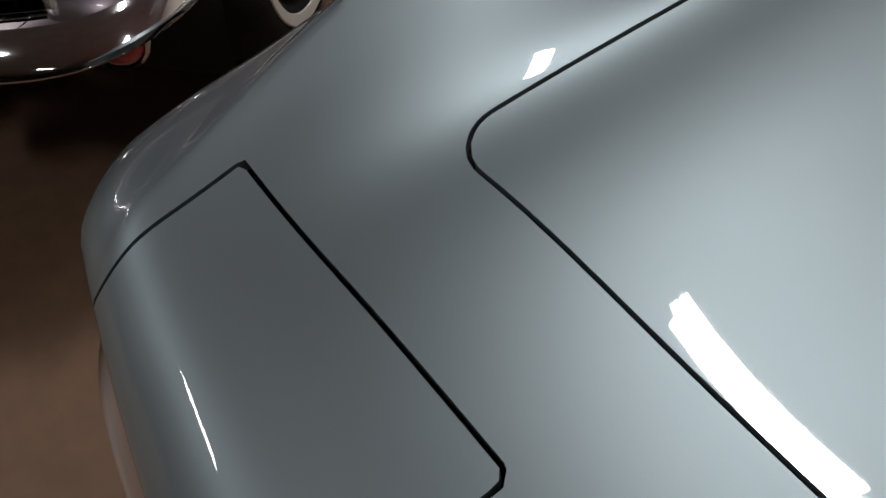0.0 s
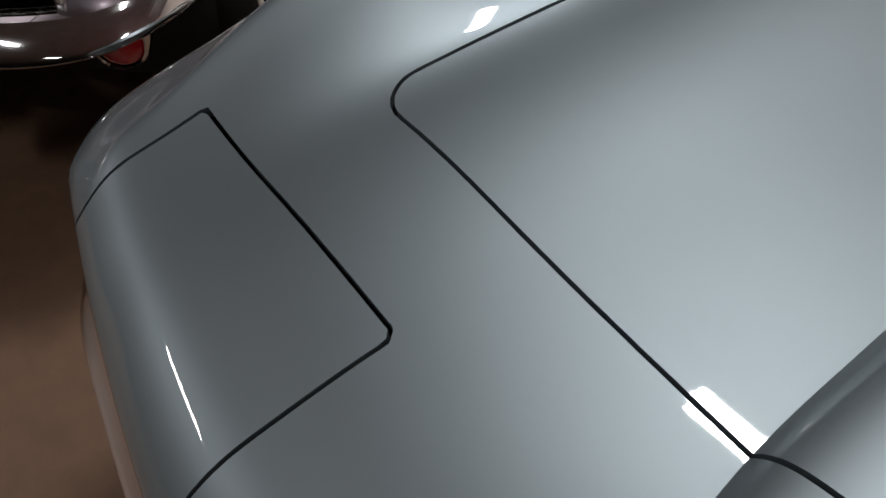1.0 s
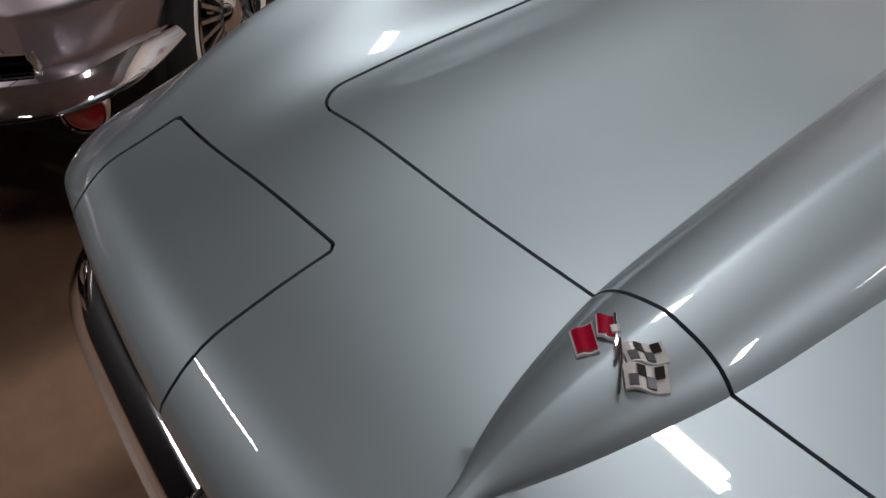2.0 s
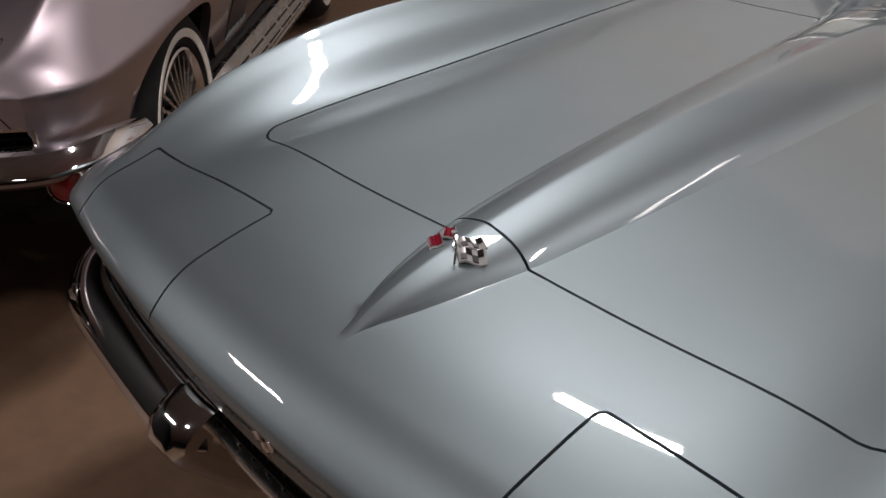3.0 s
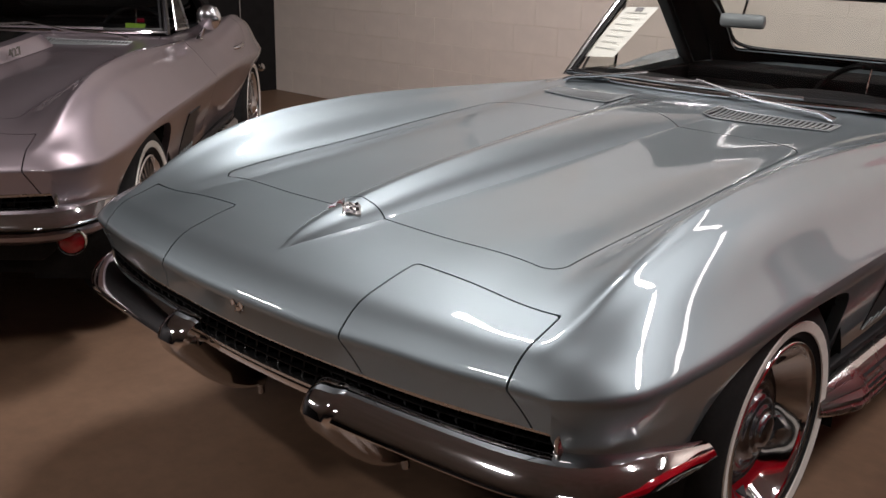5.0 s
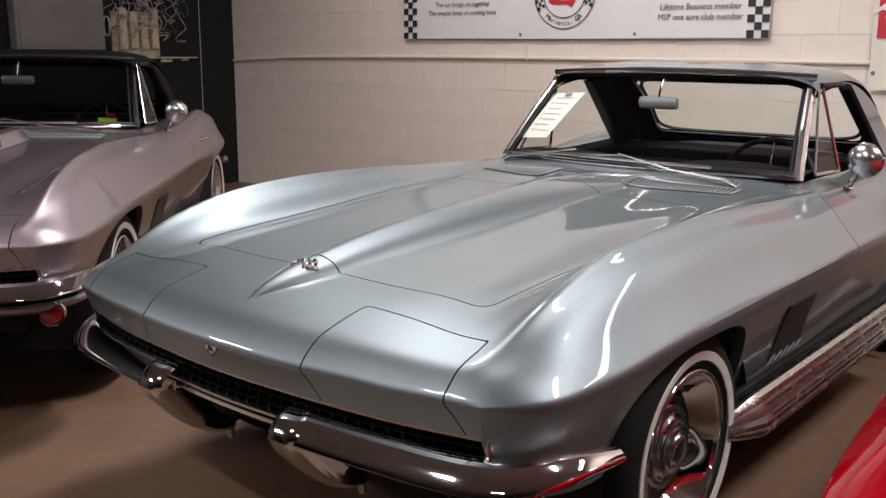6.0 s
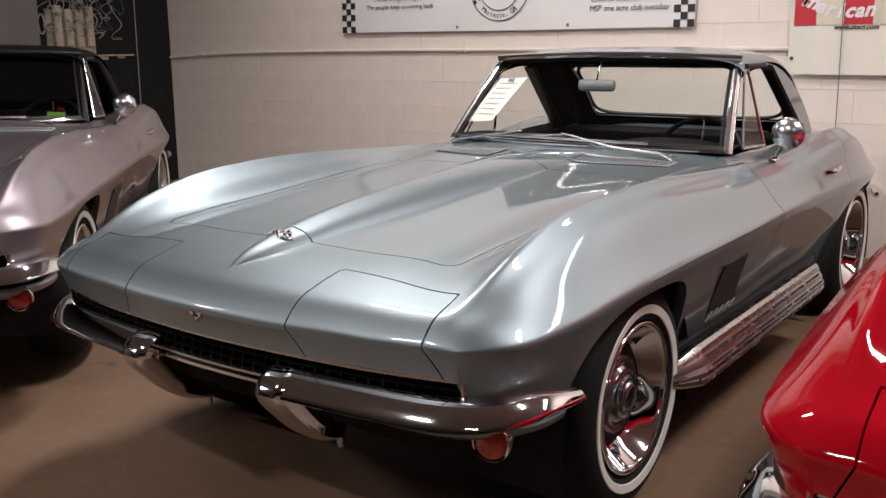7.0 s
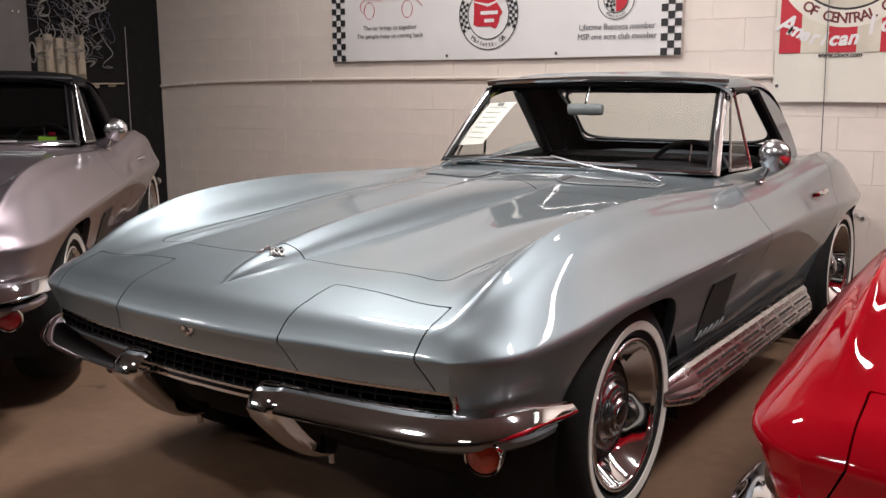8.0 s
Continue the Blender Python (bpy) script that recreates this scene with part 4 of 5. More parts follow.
def wipers(root):
    """Two parked wipers: arm and blade."""
    for piv, elbow, b0, b1 in (((.80, -.30), (.02, .085), (-.36, .040), (.58, .030)), ((-.90, -.10), (-.30, .095), (-.97, .0), (.06, .075))):
        def on(u, t):
            q = screen_at(u, max(t, 0)) + (0, -.024, .014)
            if t < 0:
                q[1] += t * .42
                q[2] = top_z(q[0], q[1]) + .020
            return q

        arm = part("wiper", tube([on(*piv) + (0, 0, -.012), on(piv[0] * .9 + elbow[0] * .1, piv[1] * .9 + elbow[1] * .1 + .01), on(piv[0] * .5 + elbow[0] * .5, piv[1] * .5 + elbow[1] * .5 + .012), on(*elbow)], [.016, .011, .009, .006], 8, False, .6), BRIGHT, root, "chrome wiper arm and blade")
        part("blade", tube([on(b0[0] + (b1[0] - b0[0]) * k, b0[1] + (b1[1] - b0[1]) * k) + (0, .006, -.004) for k in np.linspace(0, 1, 8)], .006, 6), BRIGHT, arm)


# ---- the hall ----
def floor_mat():
    m, t, b = nodes("sealed_concrete")
    n = noise_node(t, 0.9, 6, .6)
    n2 = noise_node(t, 16, 5, .6)
    r1 = ramp(t, n.outputs[0], [(.3, (.180, .106, .066)), (.7, (.250, .154, .098))])
    r2 = ramp(t, n2.outputs[0], [(.35, (.85, .85, .85)), (.65, (1, 1, 1))])
    mx = t.nodes.new("ShaderNodeMix")
    mx.data_type, mx.blend_type = "RGBA", "MULTIPLY"
    mx.inputs[0].default_value = 1
    t.links.new(r1.outputs[0], mx.inputs[6])
    t.links.new(r2.outputs[0], mx.inputs[7])
    n3 = noise_node(t, 5.5, 2, .5)
    r3 = ramp(t, n3.outputs[0], [(.70, (1, 1, 1)), (.78, (.45, .43, .42))])
    mx2 = t.nodes.new("ShaderNodeMix")
    mx2.data_type, mx2.blend_type = "RGBA", "MULTIPLY"
    mx2.inputs[0].default_value = 1
    t.links.new(mx.outputs[2], mx2.inputs[6])
    t.links.new(r3.outputs[0], mx2.inputs[7])
    t.links.new(mx2.outputs[2], b.inputs["Base Color"])
    b.inputs["Roughness"].default_value = .5
    bump(t, b, n2.outputs[0], .08)
    return m


CONCRETE = floor_mat()
BLOCK_PAINT = plain("painted_block", (.77, .685, .615), .6, 0.0, .05, 5, .12)
# Joints are coloured lighter than the blocks for light caught on their lips.
LIT_MORTAR = plain("lit_mortar", (.80, .73, .63), .65, 0.0, .05, 20, .1)
BLACK_WALL = plain("black_paint", (.005, .004, .0045), .85, 0.0, .3, 4, .1)
CEILING = plain("ceiling_paint", (.30, .30, .30), .9, 0.0, .1, 2)
GREY_WALL = plain("grey_wall_paint", (.10, .10, .105), .8, 0.0, .1, 2)

WHITE_METAL = plain("white_enamel", (.7, .7, .68), .4, 0.0, .04, 8)
GREY_METAL = plain("grey_enamel", (.20, .19, .19), .5, 0.0, .08, 6)
DARK_METAL = plain("dark_metal", (.05, .05, .05), .4, .8, .1, 20)
DUCT = plain("yellowed_plastic", (.55, .47, .36), .5, 0.0, .15, 12)
STAINED_BOARD = plain("stained_board", (.42, .36, .28), .7, 0.0, .45, 9, .1)
WIRE_PALE = plain("pale_wire", (.42, .40, .38), .5, 0.0, .1, 20)
WIRE_BLUE = plain("blue_grey_wire", (.10, .11, .15), .5, 0.0, .1, 20)

WALL_Y = 4.66
LEFT_X = -5.86


def slab(name, x0, x1, y0, y1, z0, z1, mat, label=""):
    bm = bmesh.new()
    box(bm, x0, x1, y0, y1, z0, z1)
    return part(name, bm, mat, None, label, kind="structure")


slab("floor", -9, 12, -12, 5.2, -.12, 0, CONCRETE, "brown sealed concrete floor")
wall = slab("wall_north", LEFT_X, 12, WALL_Y + .004, WALL_Y + .2, 0, CEIL_Z, LIT_MORTAR, "cream painted concrete block wall")
slab("wall_west", LEFT_X - .2, LEFT_X, -12, WALL_Y + .2, 0, CEIL_Z, BLACK_WALL, "matt black painted side wall")
# East and south walls and ceiling are unseen, added to shape bounce and reflections.
slab("wall_east", 12, 12.2, -12, 5.2, 0, CEIL_Z, GREY_WALL, "unseen grey side wall added for reflections")
slab("wall_south", -9, 12.2, -12.2, -12, 0, CEIL_Z, GREY_WALL, "unseen grey rear wall added for reflections")
slab("ceiling", -9, 12.2, -12.2, 5.2, CEIL_Z, CEIL_Z + .15, CEILING, "unseen grey ceiling added for bounced light")


for lx, ly, sx, sy, w, tilt, tubes in LIGHTS:
    # housing over each strip of tubes, all out of view, some only fill
    bm = bmesh.new()
    box(bm, -sx / 2 - .03, sx / 2 + .03, -sy / 2 - .03, sy / 2 + .03, .012, .09, .01, pose(lx, ly, LIGHT_Z, tilt))
    fixture = tagged(new("ceiling_light"), "long white ceiling light out of view, some only added as fill", "ceiling light", "ceiling lights")
    part("housing", bm, WHITE_METAL, fixture)
    for ex in (-.4, .4):
        part("hanger", tube([(lx + ex * sx, ly, LIGHT_Z + .05), (lx + ex * sx, ly, CEIL_Z)], .005, 6), SATIN, fixture)


def lettering(words, x, y, z, size, mat, parent, width=None, turn=0.0, shear=0.0, bold=0.0):
    """Words in front of the wall, each letter a piece of its own."""
    me = text_data(words, size, 0.0006, shear, bold)
    if width:
        xs = [v.co.x for v in me.vertices]
        me.transform(Matrix.Diagonal((width / (max(xs) - min(xs)), 1, 1, 1)))
    co = np.array([v.co[:] for v in me.vertices])
    home = list(range(len(co)))

    def root_of(i):
        while home[i] != i:
            home[i] = home[home[i]]
            i = home[i]
        return i

    for ed in me.edges:
        home[root_of(ed.vertices[0])] = root_of(ed.vertices[1])
    isle = np.array([root_of(i) for i in range(len(co))])
    spans = sorted((co[isle == k, 0].min(), co[isle == k, 0].max(), k) for k in set(isle))
    letters = []
    for lo, hi, k in spans:
        if letters and min(hi, letters[-1][1]) - lo > .5 * min(hi - lo, letters[-1][1] - letters[-1][0]):
            letters[-1][1] = max(hi, letters[-1][1])
            letters[-1][2].add(k)
        else:
            letters.append([lo, hi, {k}])
    faces = [tuple(p.vertices) for p in me.polygons]
    m = Matrix.Translation((x, y, z)) @ Matrix.Rotation(radians(turn), 4, "Y")
    for _, _, ks in letters:
        fs = [f for f in faces if isle[f[0]] in ks]
        used = sorted({i for f in fs for i in f})
        at = {i: n for n, i in enumerate(used)}
        ob = part("letter", ([tuple(m @ Vector(co[i])) for i in used], [tuple(at[i] for i in f) for f in fs]), mat, parent)
    bpy.data.meshes.remove(me)
    return ob


def plate(name, pts, mat, parent, y, deep=.0012, label=""):
    """A thin flat shape in front of the wall, from its (x, z) outline."""
    n = len(pts)
    v = [(x, y, z) for x, z in pts] + [(x, y + deep, z) for x, z in pts]
    f = [tuple(range(n)), tuple(range(2 * n - 1, n - 1, -1))] + [(i, i + n, (i + 1) % n + n, (i + 1) % n) for i in range(n)]
    bm = bmesh.new()
    vs = [bm.verts.new(q) for q in v]
    for q in f:
        bm.faces.new([vs[i] for i in q])
    return part(name, bm, mat, parent, label, angle=20)


def ring(name, cx, cz, r0, r1, mat, parent, y, a0=0, a1=360, n=48):
    v, f = [], []
    for k in range(n + 1):
        a = radians(a0 + (a1 - a0) * k / n)
        for r in (r0, r1):
            v += [(cx + r * math.cos(a), y, cz + r * math.sin(a))]
    f = [(2 * k, 2 * k + 1, 2 * k + 3, 2 * k + 2) for k in range(n)]
    v += [(a, b + .0008, c) for a, b, c in v]
    m = 2 * n + 2
    f += [tuple(i + m for i in q)[::-1] for q in f]
    bm = bmesh.new()
    vs = [bm.verts.new(q) for q in v]
    for q in f:
        bm.faces.new([vs[i] for i in q])
    return part(name, bm, mat, parent)


def cloth_sheet(name, x0, x1, z0, z1, y, mat, label, category, sag=.010):
    """A hanging vinyl sheet with soft waves and thickness."""
    nx, nz = 80, 24
    v = []
    for i in range(nx + 1):
        for j in range(nz + 1):
            a, b = i / nx, j / nz
            w = .0025 * math.sin(a * 37 + b * 2) * (1 - b) + .0015 * math.sin(a * 90 + 1)
            v.append((x0 + a * (x1 - x0), y + w, z0 + b * (z1 - z0) + sag * math.sin(a * 9) * .15 * (1 - b)))
    m = nz + 1
    f = [(i * m + j, (i + 1) * m + j, (i + 1) * m + j + 1, i * m + j + 1) for i in range(nx) for j in range(nz)]
    n = len(v)
    v += [(a, b + .002, c) for a, b, c in v]
    f += [tuple(k + n for k in q)[::-1] for q in f]
    edge = [i * m for i in range(nx + 1)] + [nx * m + j for j in range(1, m)] + [i * m + nz for i in range(nx - 1, -1, -1)] + [j for j in range(nz - 1, 0, -1)]
    f += [(p, p + n, q + n, q) for p, q in zip(edge, edge[1:] + edge[:1])]
    root = tagged(new(name), label, category)
    part("sheet", (v, f), mat, root)
    return root


def grommet(x, y, z, parent):
    v, f = lathe([(.004, 0), (.008, .002), (.011, 0)], 16)
    part("grommet", ([(x + b, y - a, z + c) for a, b, c in v], f), DARK_METAL, parent)


def long_banner():
    y = WALL_Y - .035
    b = cloth_sheet("banner", -3.562, -.524, 1.402, 2.45, y, VINYL_WHITE, "white vinyl sponsor banner with chequered ends", "banner")
    f = y - .0075
    k = .0475
    for x0 in (-3.562, -.666):
        for i in range(3):
            for j in range(21):
                if (i + j) % 2 == 0:
                    xa, za = x0 + i * k, 1.404 + j * k
                    plate("check", [(xa, za), (xa + k, za), (xa + k, za + k), (xa, za + k)], PRINT_BLACK, b, f)
    for gx in (-2.40, -1.45):
        grommet(gx, f + .002, 1.432, b)
    lettering("The car brings us together", -2.955, f, 1.662, .052, PRINT_GREY, b, .54)
    lettering("The people keep us coming back", -2.96, f, 1.598, .052, PRINT_GREY, b, .672)
    lettering("Lifetime Business member", -.988, f, 1.602, .058, PRINT_GREY, b, .56)
    lettering("MSP one acre club member", -.987, f, 1.537, .058, PRINT_GREY, b, .585)
    # line drawing of a car
    for wx in (-3.159, -2.775):
        part("drawn_wheel", tube([(wx + .052 * math.cos(a), f, 1.80 + .066 * math.sin(a)) for a in np.linspace(0, 2 * math.pi, 25)[:-1]], .0045, 5, True, .3), PRINT_RED, b)
    for pts in ([(-3.255, 1.84), (-3.24, 1.865), (-3.12, 1.885), (-3.02, 1.872)], [(-2.93, 1.875), (-2.80, 1.885), (-2.68, 1.862), (-2.63, 1.82)],
                [(-3.25, 1.84), (-3.24, 1.80), (-3.215, 1.78)], [(-3.16, 1.89), (-3.0, 1.96), (-2.86, 1.955), (-2.76, 1.89)]):
        part("drawn_line", tube(along([(a, f, c) for a, c in pts], 14), .004, 5, False, .3), PRINT_RED, b)
    # club badge: rings, chequered arcs, red shape, a winged stroke
    cx, cz = -2.022, 1.726
    for r in (.252, .176):
        ring("badge_ring", cx, cz, r, r + .007, PRINT_BLACK, b, f)
    for a0 in (-18, 162):
        for i in range(3):
            for j in range(9):
                if (i + j) % 2 == 0:
                    aa = a0 - 8 + j * 6.4
                    ring("badge_check", cx, cz, .187 + i * .0215, .187 + (i + 1) * .0215, PRINT_BLACK, b, f, aa, aa + 6.4, 3)
    shape = [(-.125, .10), (-.125, .02), (-.130, -.07), (-.10, -.085), (.02, -.085), (.06, -.105), (.075, -.09), (.095, -.055), (.10, -.02), (.125, .01), (.11, .035), (.085, .07), (.06, .10), (.04, .15), (-.11, .15)]
    plate("badge_shape", [(cx + a, cz + c) for a, c in shape], PRINT_RED, b, f)
    for pts in ([(-.17, .105), (0, .055), (.16, .115), (0, .077)],):
        plate("badge_wing", [(cx + a, cz + c) for a, c in pts], VINYL_WHITE, b, f - .0016)
    for za, w in ((.012, .15), (-.045, .085)):
        plate("name_bar", [(cx - .01 - w / 2 + .02, cz + za - .013), (cx - .01 + w / 2 + .02, cz + za - .013), (cx - .01 + w / 2 + .02, cz + za + .013), (cx - .01 - w / 2 + .02, cz + za + .013)], VINYL_WHITE, b, f - .0016)
    word = "Marietta, GA"
    for i, ch in enumerate(word):
        a = 232 + i * (308 - 232) / (len(word) - 1)
        if ch != " ":
            lettering(ch, cx + .216 * math.cos(radians(a)), f, cz + .216 * math.sin(radians(a)), .05, PRINT_BLACK, b, None, -(a - 270))
    # round museum badge
    cx, cz = -.995, 1.785
    for r in (.132, .088):
        ring("badge_ring", cx, cz, r, r + .005, PRINT_BLACK, b, f)
    ring("badge_half", cx, cz, 0.002, .084, PRINT_RED, b, f, -88, 88, 20)
    for i in range(4):
        for j in range(8):
            if (i + j) % 2 == 0:
                aa = 95 + j * 21
                ring("badge_check", cx, cz, .012 + i * .018, .012 + (i + 1) * .018, PRINT_BLACK, b, f, aa, aa + 21, 4)
    word = "Museum"
    for i, ch in enumerate(word):
        a = 240 + i * 60 / (len(word) - 1)
        lettering(ch, cx + .111 * math.cos(radians(a)), f, cz + .111 * math.sin(radians(a)), .034, PRINT_BLACK, b, None, -(a - 270))


def club_poster():
    y = WALL_Y - .045
    b = cloth_sheet("poster", .087, 1.62, 1.106, 2.45, y, VINYL_CREAM, "cream vinyl club poster with red stripes", "poster", .004)
    f = y - .0065
    for x0, x1, mat in ((.112, .241, PRINT_RED), (.241, .40, VINYL_SHADE), (.40, .56, PRINT_RED), (.56, .69, VINYL_SHADE), (.69, .86, PRINT_RED), (.86, 1.0, VINYL_SHADE), (1.0, 1.16, PRINT_RED)):
        plate("stripe", [(x0, 1.40), (x1, 1.40), (x1, 2.30), (x0, 2.30)], mat, b, f)
    cx, cz = .50, 1.98
    ring("badge_band", cx, cz, .335, .435, VINYL_CREAM, b, f - .0014)
    ring("badge_band", cx, cz, .322, .335, PRINT_BLACK, b, f - .0014)
    ring("badge_band", cx, cz, .02, .322, VINYL_SHADE, b, f - .0014)
    word = "OF CENTRAL GA"
    for i, ch in enumerate(word):
        a = 234 + i * (310 - 234) / (len(word) - 1)
        if ch != " ":
            lettering(ch, cx + .384 * math.cos(radians(a)), f - .0024, cz + .384 * math.sin(radians(a)), .085, PRINT_DARKRED, b, None, -(a - 270), 0, .002)
    for ch, x, z, turn in zip("American", np.linspace(.145, .535, 8), (1.575, 1.538, 1.510, 1.492, 1.482, 1.478, 1.478, 1.482), (18, 20, 14, 9, 5, 2, -1, -4)):
        lettering(ch, x, f - .0028, z, .115 if ch != "A" else .15, VINYL_WHITE, b, None, turn, .35, .004)
    for ch, x, z, turn in zip("Icon", (.625, .70, .765, .84), (1.545, 1.55, 1.572, 1.60), (-14, -18, -20, -22)):
        lettering(ch, x, f - .0028, z, .14 if ch == "I" else .115, VINYL_WHITE, b, None, turn, .35, .004)
    lettering("www.clocg.com", .47, f, 1.385, .042, PRINT_BLACK, b, .25, 0, .2, .001)
    grommet(.11, f + .003, 1.203, b)
    grommet(.60, f + .003, 2.40, b)


VINYL_WHITE = plain("white_vinyl", (.74, .73, .72), .45, 0.0, .03, 3)
VINYL_CREAM = plain("cream_vinyl", (.72, .69, .60), .5, 0.0, .04, 3)
VINYL_SHADE = plain("sand_print", (.62, .58, .47), .5, 0.0, .12, 4)
PRINT_BLACK = plain("black_print", (.02, .02, .022), .5, 0.0, .1, 30)
PRINT_GREY = plain("grey_print", (.10, .10, .11), .5, 0.0, .1, 30)
PRINT_RED = plain("red_print", (.50, .02, .035), .5, 0.0, .08, 20)
PRINT_DARKRED = plain("dark_red_print", (.16, .03, .035), .5, 0.0, .08, 20)
long_banner()
club_poster()

# conduit along the wall, with clips
pipe_pts = along([(LEFT_X + .02, WALL_Y - .018, 1.200), (-5.2, WALL_Y - .018, 1.232), (-4.4, WALL_Y - .018, 1.250), (-3.6, WALL_Y - .018, 1.258), (-2.0, WALL_Y - .018, 1.262), (.0, WALL_Y - .018, 1.262), (4.0, WALL_Y - .018, 1.262)], 60)
conduit = part("wall_conduit", tube(pipe_pts, .014, 10), BLOCK_PAINT)
tagged(conduit, "cream painted conduit along the block wall", "conduit")
for i in range(3, 58, 9):
    x, y, z = pipe_pts[i]
    bm = bmesh.new()
    box(bm, x - .008, x + .008, WALL_Y - .034, WALL_Y, z - .018, z + .018, .004)
    part("clip", bm, BLOCK_PAINT, conduit)
wire = part("hanging_wire", tube(along([(.392, WALL_Y - .075, 2.6), (.395, WALL_Y - .07, 1.6), (.399, WALL_Y - .06, 1.1), (.397, WALL_Y - .02, .3)], 20), .003, 6), PRINT_GREY)
tagged(wire, "thin grey wire hanging down the wall", "wire")

# dark side wall: cabinet, tubes, tangle of wires, bracket, rod
cab = tagged(new("electric_cabinet"), "dull grey metal electric cabinet on the black wall", "cabinet")
bm = bmesh.new()
box(bm, LEFT_X, LEFT_X + .12, 2.45, 3.22, 1.30, 2.3, .006)
part("body", bm, GREY_METAL, cab)
bm = bmesh.new()
box(bm, LEFT_X + .118, LEFT_X + .128, 2.48, 3.19, 1.33, 2.27, .004)
part("door", bm, GREY_METAL, cab)
for yy, zz in ((3.08, 1.83), (3.13, 1.825)):
    v, f = lathe([(.012, 0), (.010, .012), (.0005, .014)], 12, (LEFT_X + .127, yy, zz))
    part("knob", (v, f), SATIN, cab)
for i, yy in enumerate((3.44, 3.545, 3.65, 3.755)):
    t_ = tagged(new("cable_duct"), "pale yellowed plastic cable duct", "duct", "cable ducts")
    bm = bmesh.new()
    box(bm, LEFT_X + .016, LEFT_X + .06, yy - .036, yy + .036, 1.30 + .01 * (i % 2), 1.66 - .03 * (i % 3), .008)
    part("trunk", bm, DUCT, t_)
    bm = bmesh.new()
    box(bm, LEFT_X + .058, LEFT_X + .066, yy - .026, yy + .026, 1.31 + .01 * (i % 2), 1.64 - .03 * (i % 3), .003)
    part("cover", bm, DUCT, t_)
bm = bmesh.new()
box(bm, LEFT_X - .004, LEFT_X + .018, 3.345, 3.82, 1.22, 1.63, .004)
tagged(part("backing_board", bm, STAINED_BOARD), "stained pale board behind the cable ducts", "board")
rng = random.Random(5)
back = tagged(new("wire_tangle"), "tangle of white and grey wires", "wires")
for i in range(56):
    y0, z0 = rng.uniform(3.36, 4.05), rng.uniform(1.62, 2.05)
    y1, z1 = y0 + rng.uniform(-.25, .25), z0 + rng.uniform(-.32, .1)
    p = [(LEFT_X + rng.uniform(.01, .05), y0, z0)]
    for k in range(1, 6):
        a = k / 6
        p.append((LEFT_X + rng.uniform(.03, .13), y0 + a * (y1 - y0) + rng.uniform(-.07, .07), z0 + a * (z1 - z0) - .12 * math.sin(a * math.pi) + rng.uniform(-.03, .03)))
    p.append((LEFT_X + .02, y1, z1))
    part("wire", tube(along(p, 26), rng.choice((.0025, .0035, .005)), 5), WIRE_PALE if i % 3 else WIRE_BLUE, back)
coil = [(LEFT_X + .03, 3.29 + .03 * math.cos(a) + .004 * a / 6, 1.50 + .085 * math.sin(a)) for a in np.linspace(0, 20, 90)]
tagged(part("wire_coil", tube(coil, .003, 5), WIRE_PALE), "small coil of white wire on the wall", "wires")
brk = tagged(new("wall_bracket"), "white metal wall bracket", "bracket")
bm = bmesh.new()
box(bm, LEFT_X, LEFT_X + .05, 3.80, 4.20, 1.222, 1.236, .003)
box(bm, LEFT_X, LEFT_X + .012, 3.83, 3.95, 1.19, 1.225, .003)
box(bm, LEFT_X, LEFT_X + .012, 4.05, 4.13, 1.20, 1.225, .003)
part("bracket", bm, DUCT, brk)
tagged(part("rod", tube([(LEFT_X + .05, 4.235, .4), (LEFT_X + .05, 4.24, 1.75)], .004, 6), WIRE_PALE), "thin pale rod against the dark wall", "rod")

main_car = car("sports_car", PAINT_BLUE, Matrix(), "silver-blue metallic convertible sports car with a hard top")
silver_car = car("sports_car", PAINT_SILVER, pose(*SILVER), "silver sports car with a black fabric top parked beside", True, True, LENS_RED)
car("sports_car", PAINT_RED, pose(*RED), "bright red sports car with chrome bumper parked beside")

# papers on the screens
def screen_sheet(name, car_, pts, mat, label, category, lift=.004):
    v = []
    (u0, t0), (u1, t1), (u2, t2), (u3, t3) = pts
    n = 8
    for i in range(n + 1):
        for j in range(n + 1):
            a, b = i / n, j / n
            u = (1 - a) * ((1 - b) * u0 + b * u3) + a * ((1 - b) * u1 + b * u2)
            t = (1 - a) * ((1 - b) * t0 + b * t3) + a * ((1 - b) * t1 + b * t2)
            v.append(tuple(car_.matrix_world @ Vector(screen_at(u, t) + np.array((0, lift, -lift * .7)))))
    f = [(i * (n + 1) + j, (i + 1) * (n + 1) + j, (i + 1) * (n + 1) + j + 1, i * (n + 1) + j + 1) for i in range(n) for j in range(n)]
    return part(name, (v, f), mat, None, label)


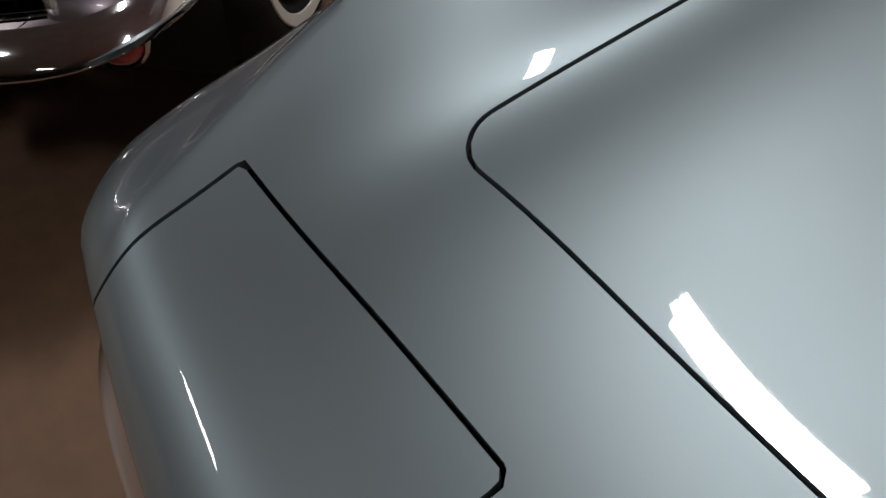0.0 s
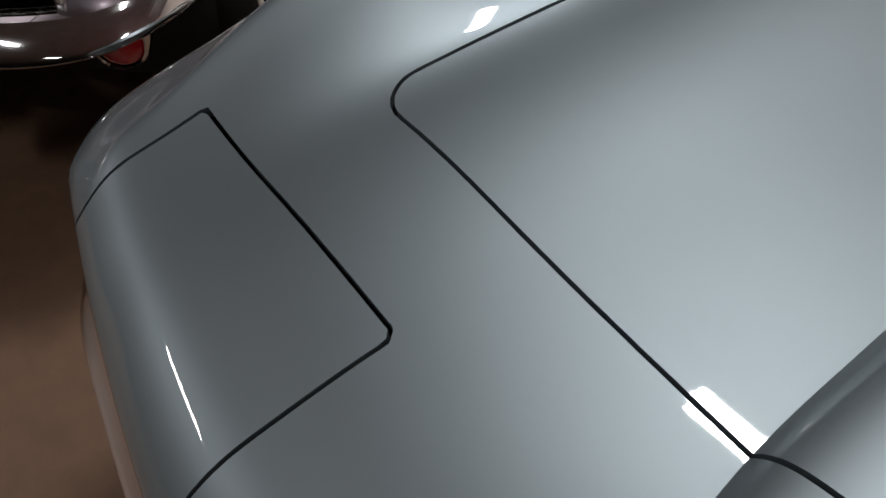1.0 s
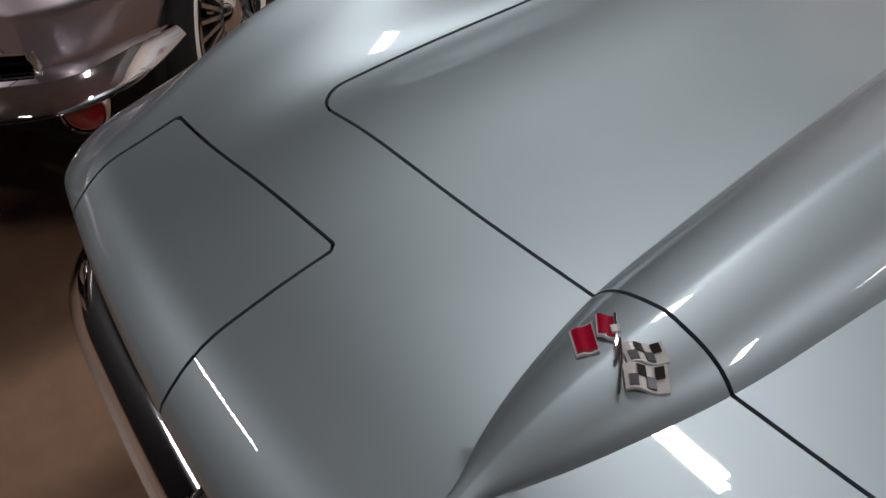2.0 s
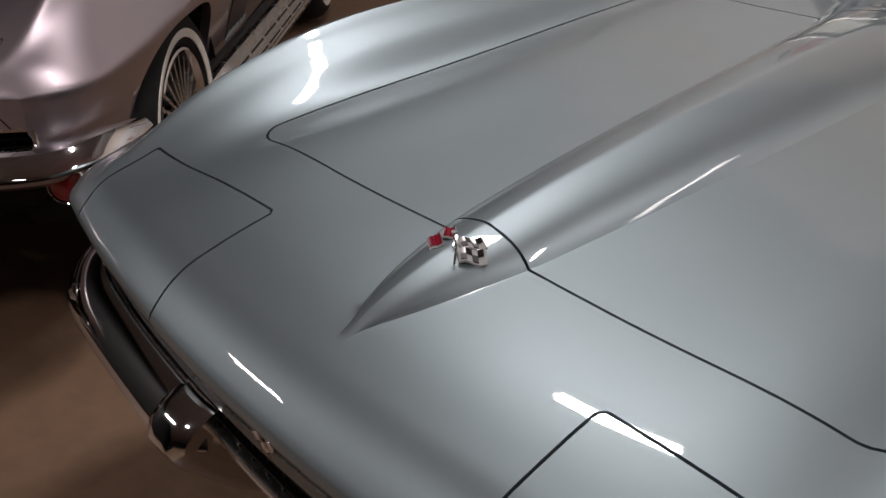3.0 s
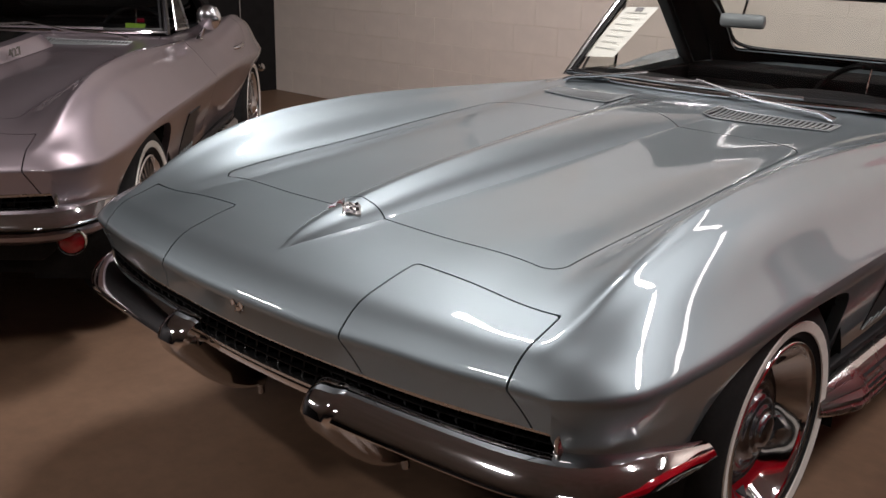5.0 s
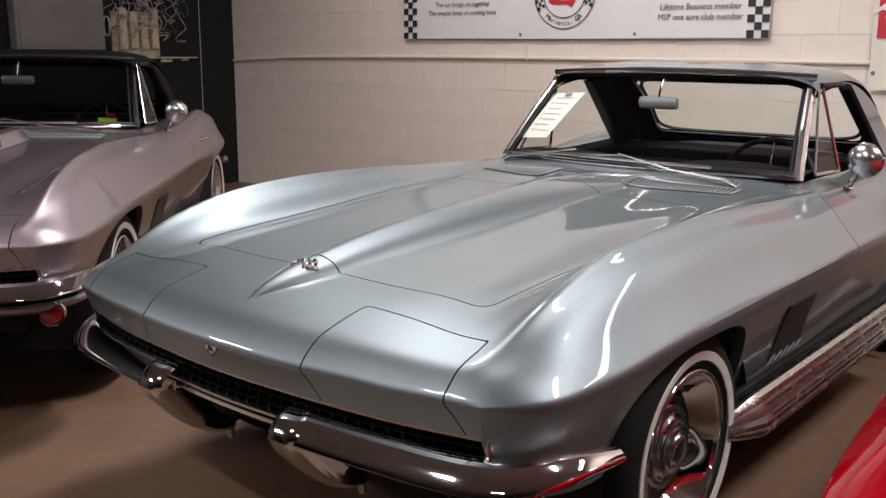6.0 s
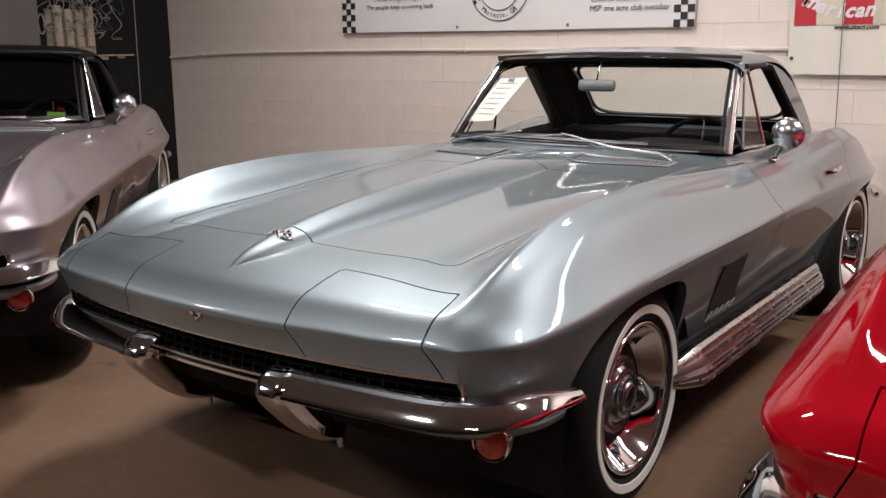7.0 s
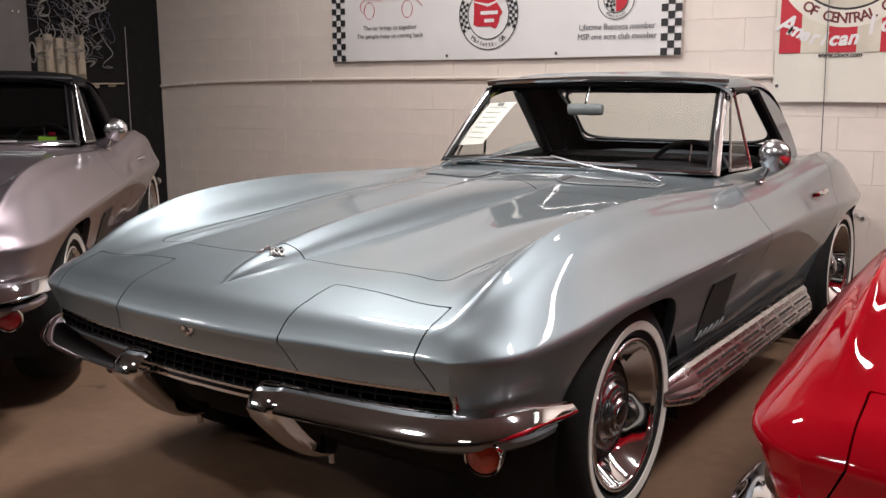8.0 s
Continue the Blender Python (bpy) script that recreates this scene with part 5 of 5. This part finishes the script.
sheet = screen_sheet("price_sheet", main_car, [(-.91, .76), (-.62, .77), (-.69, .23), (-.975, .20)], PAPER, "white printed price sheet behind the windscreen", "paper", .010)
tagged(sheet, category="paper")
for k in range(7):
    t0 = .70 - .065 * k
    o = .035 * (k / 6)
    screen_sheet("print_line", main_car, [(-.88 - o, t0), (-.68 - o - .02 * (k % 3), t0), (-.68 - o - .02 * (k % 3), t0 - .009), (-.88 - o, t0 - .009)], INK_PALE, "", "", .0075).parent = sheet
head_ = screen_sheet("print_block", main_car, [(-.80, .755), (-.735, .755), (-.735, .715), (-.80, .715)], INK, "", "", .0075)
head_.parent = sheet
tagged(screen_sheet("yellow_sticker", main_car, [(-.97, .80), (-.955, .86), (-.88, .955), (-.90, .90)], YELLOW, "yellow paper tag in the windscreen corner", "", .006), category="sticker")
tagged(screen_sheet("lime_sticker", silver_car, [(.72, .04), (.85, .03), (.86, .12), (.72, .13)], LIME, "lime green sticker low on the windscreen", "", .004), category="sticker")
tagged(screen_sheet("red_sticker", silver_car, [(.80, .14), (.85, .14), (.85, .19), (.80, .19)], ENAMEL_RED, "small red sticker on the windscreen", "", .004), category="sticker")

# blocks of the wall: the stretch in view as pieces, the rest joined
BW, BH = .4064, .2032


def block_mesh(w, h, name="block"):
    bm = bmesh.new()
    box(bm, -w / 2 + .0014, w / 2 - .0014, .0008, .012, -h / 2 + .0014, h / 2 - .0014, .0016)
    me = bpy.data.meshes.new(name)
    bm.to_mesh(me)
    bm.free()
    me.materials.append(BLOCK_PAINT)
    return me


whole = block_mesh(BW, BH)
base_v = [tuple(v.co) for v in whole.vertices]
base_f = [tuple(p.vertices) for p in whole.polygons]
rest_v, rest_f = [], []
count = 0
for row in range(int(CEIL_Z / BH)):
    for k in range(44):
        x = LEFT_X + .05 + BW / 2 + (k - 1) * BW + (0 if row % 2 else .193)
        if x - BW / 2 < LEFT_X - .4 or x > 11.6:
            continue
        z = (row + .5) * BH
        dy = .0012 * math.sin(row * 12.9 + k * 7.3)
        if x < 3.2 and row < 11 and count < 300:
            ob = new("block", whole)
            ob.location = (x, WALL_Y + dy, z)
            ob.parent = wall
            count += 1
        else:
            n = len(rest_v)
            rest_v += [(a + x, b + WALL_Y + dy, c + z) for a, b, c in base_v]
            rest_f += [tuple(i + n for i in q) for q in base_f]
part("blockwork", (rest_v, rest_f), BLOCK_PAINT, wall, "rest of the painted blockwork", kind="stuff")
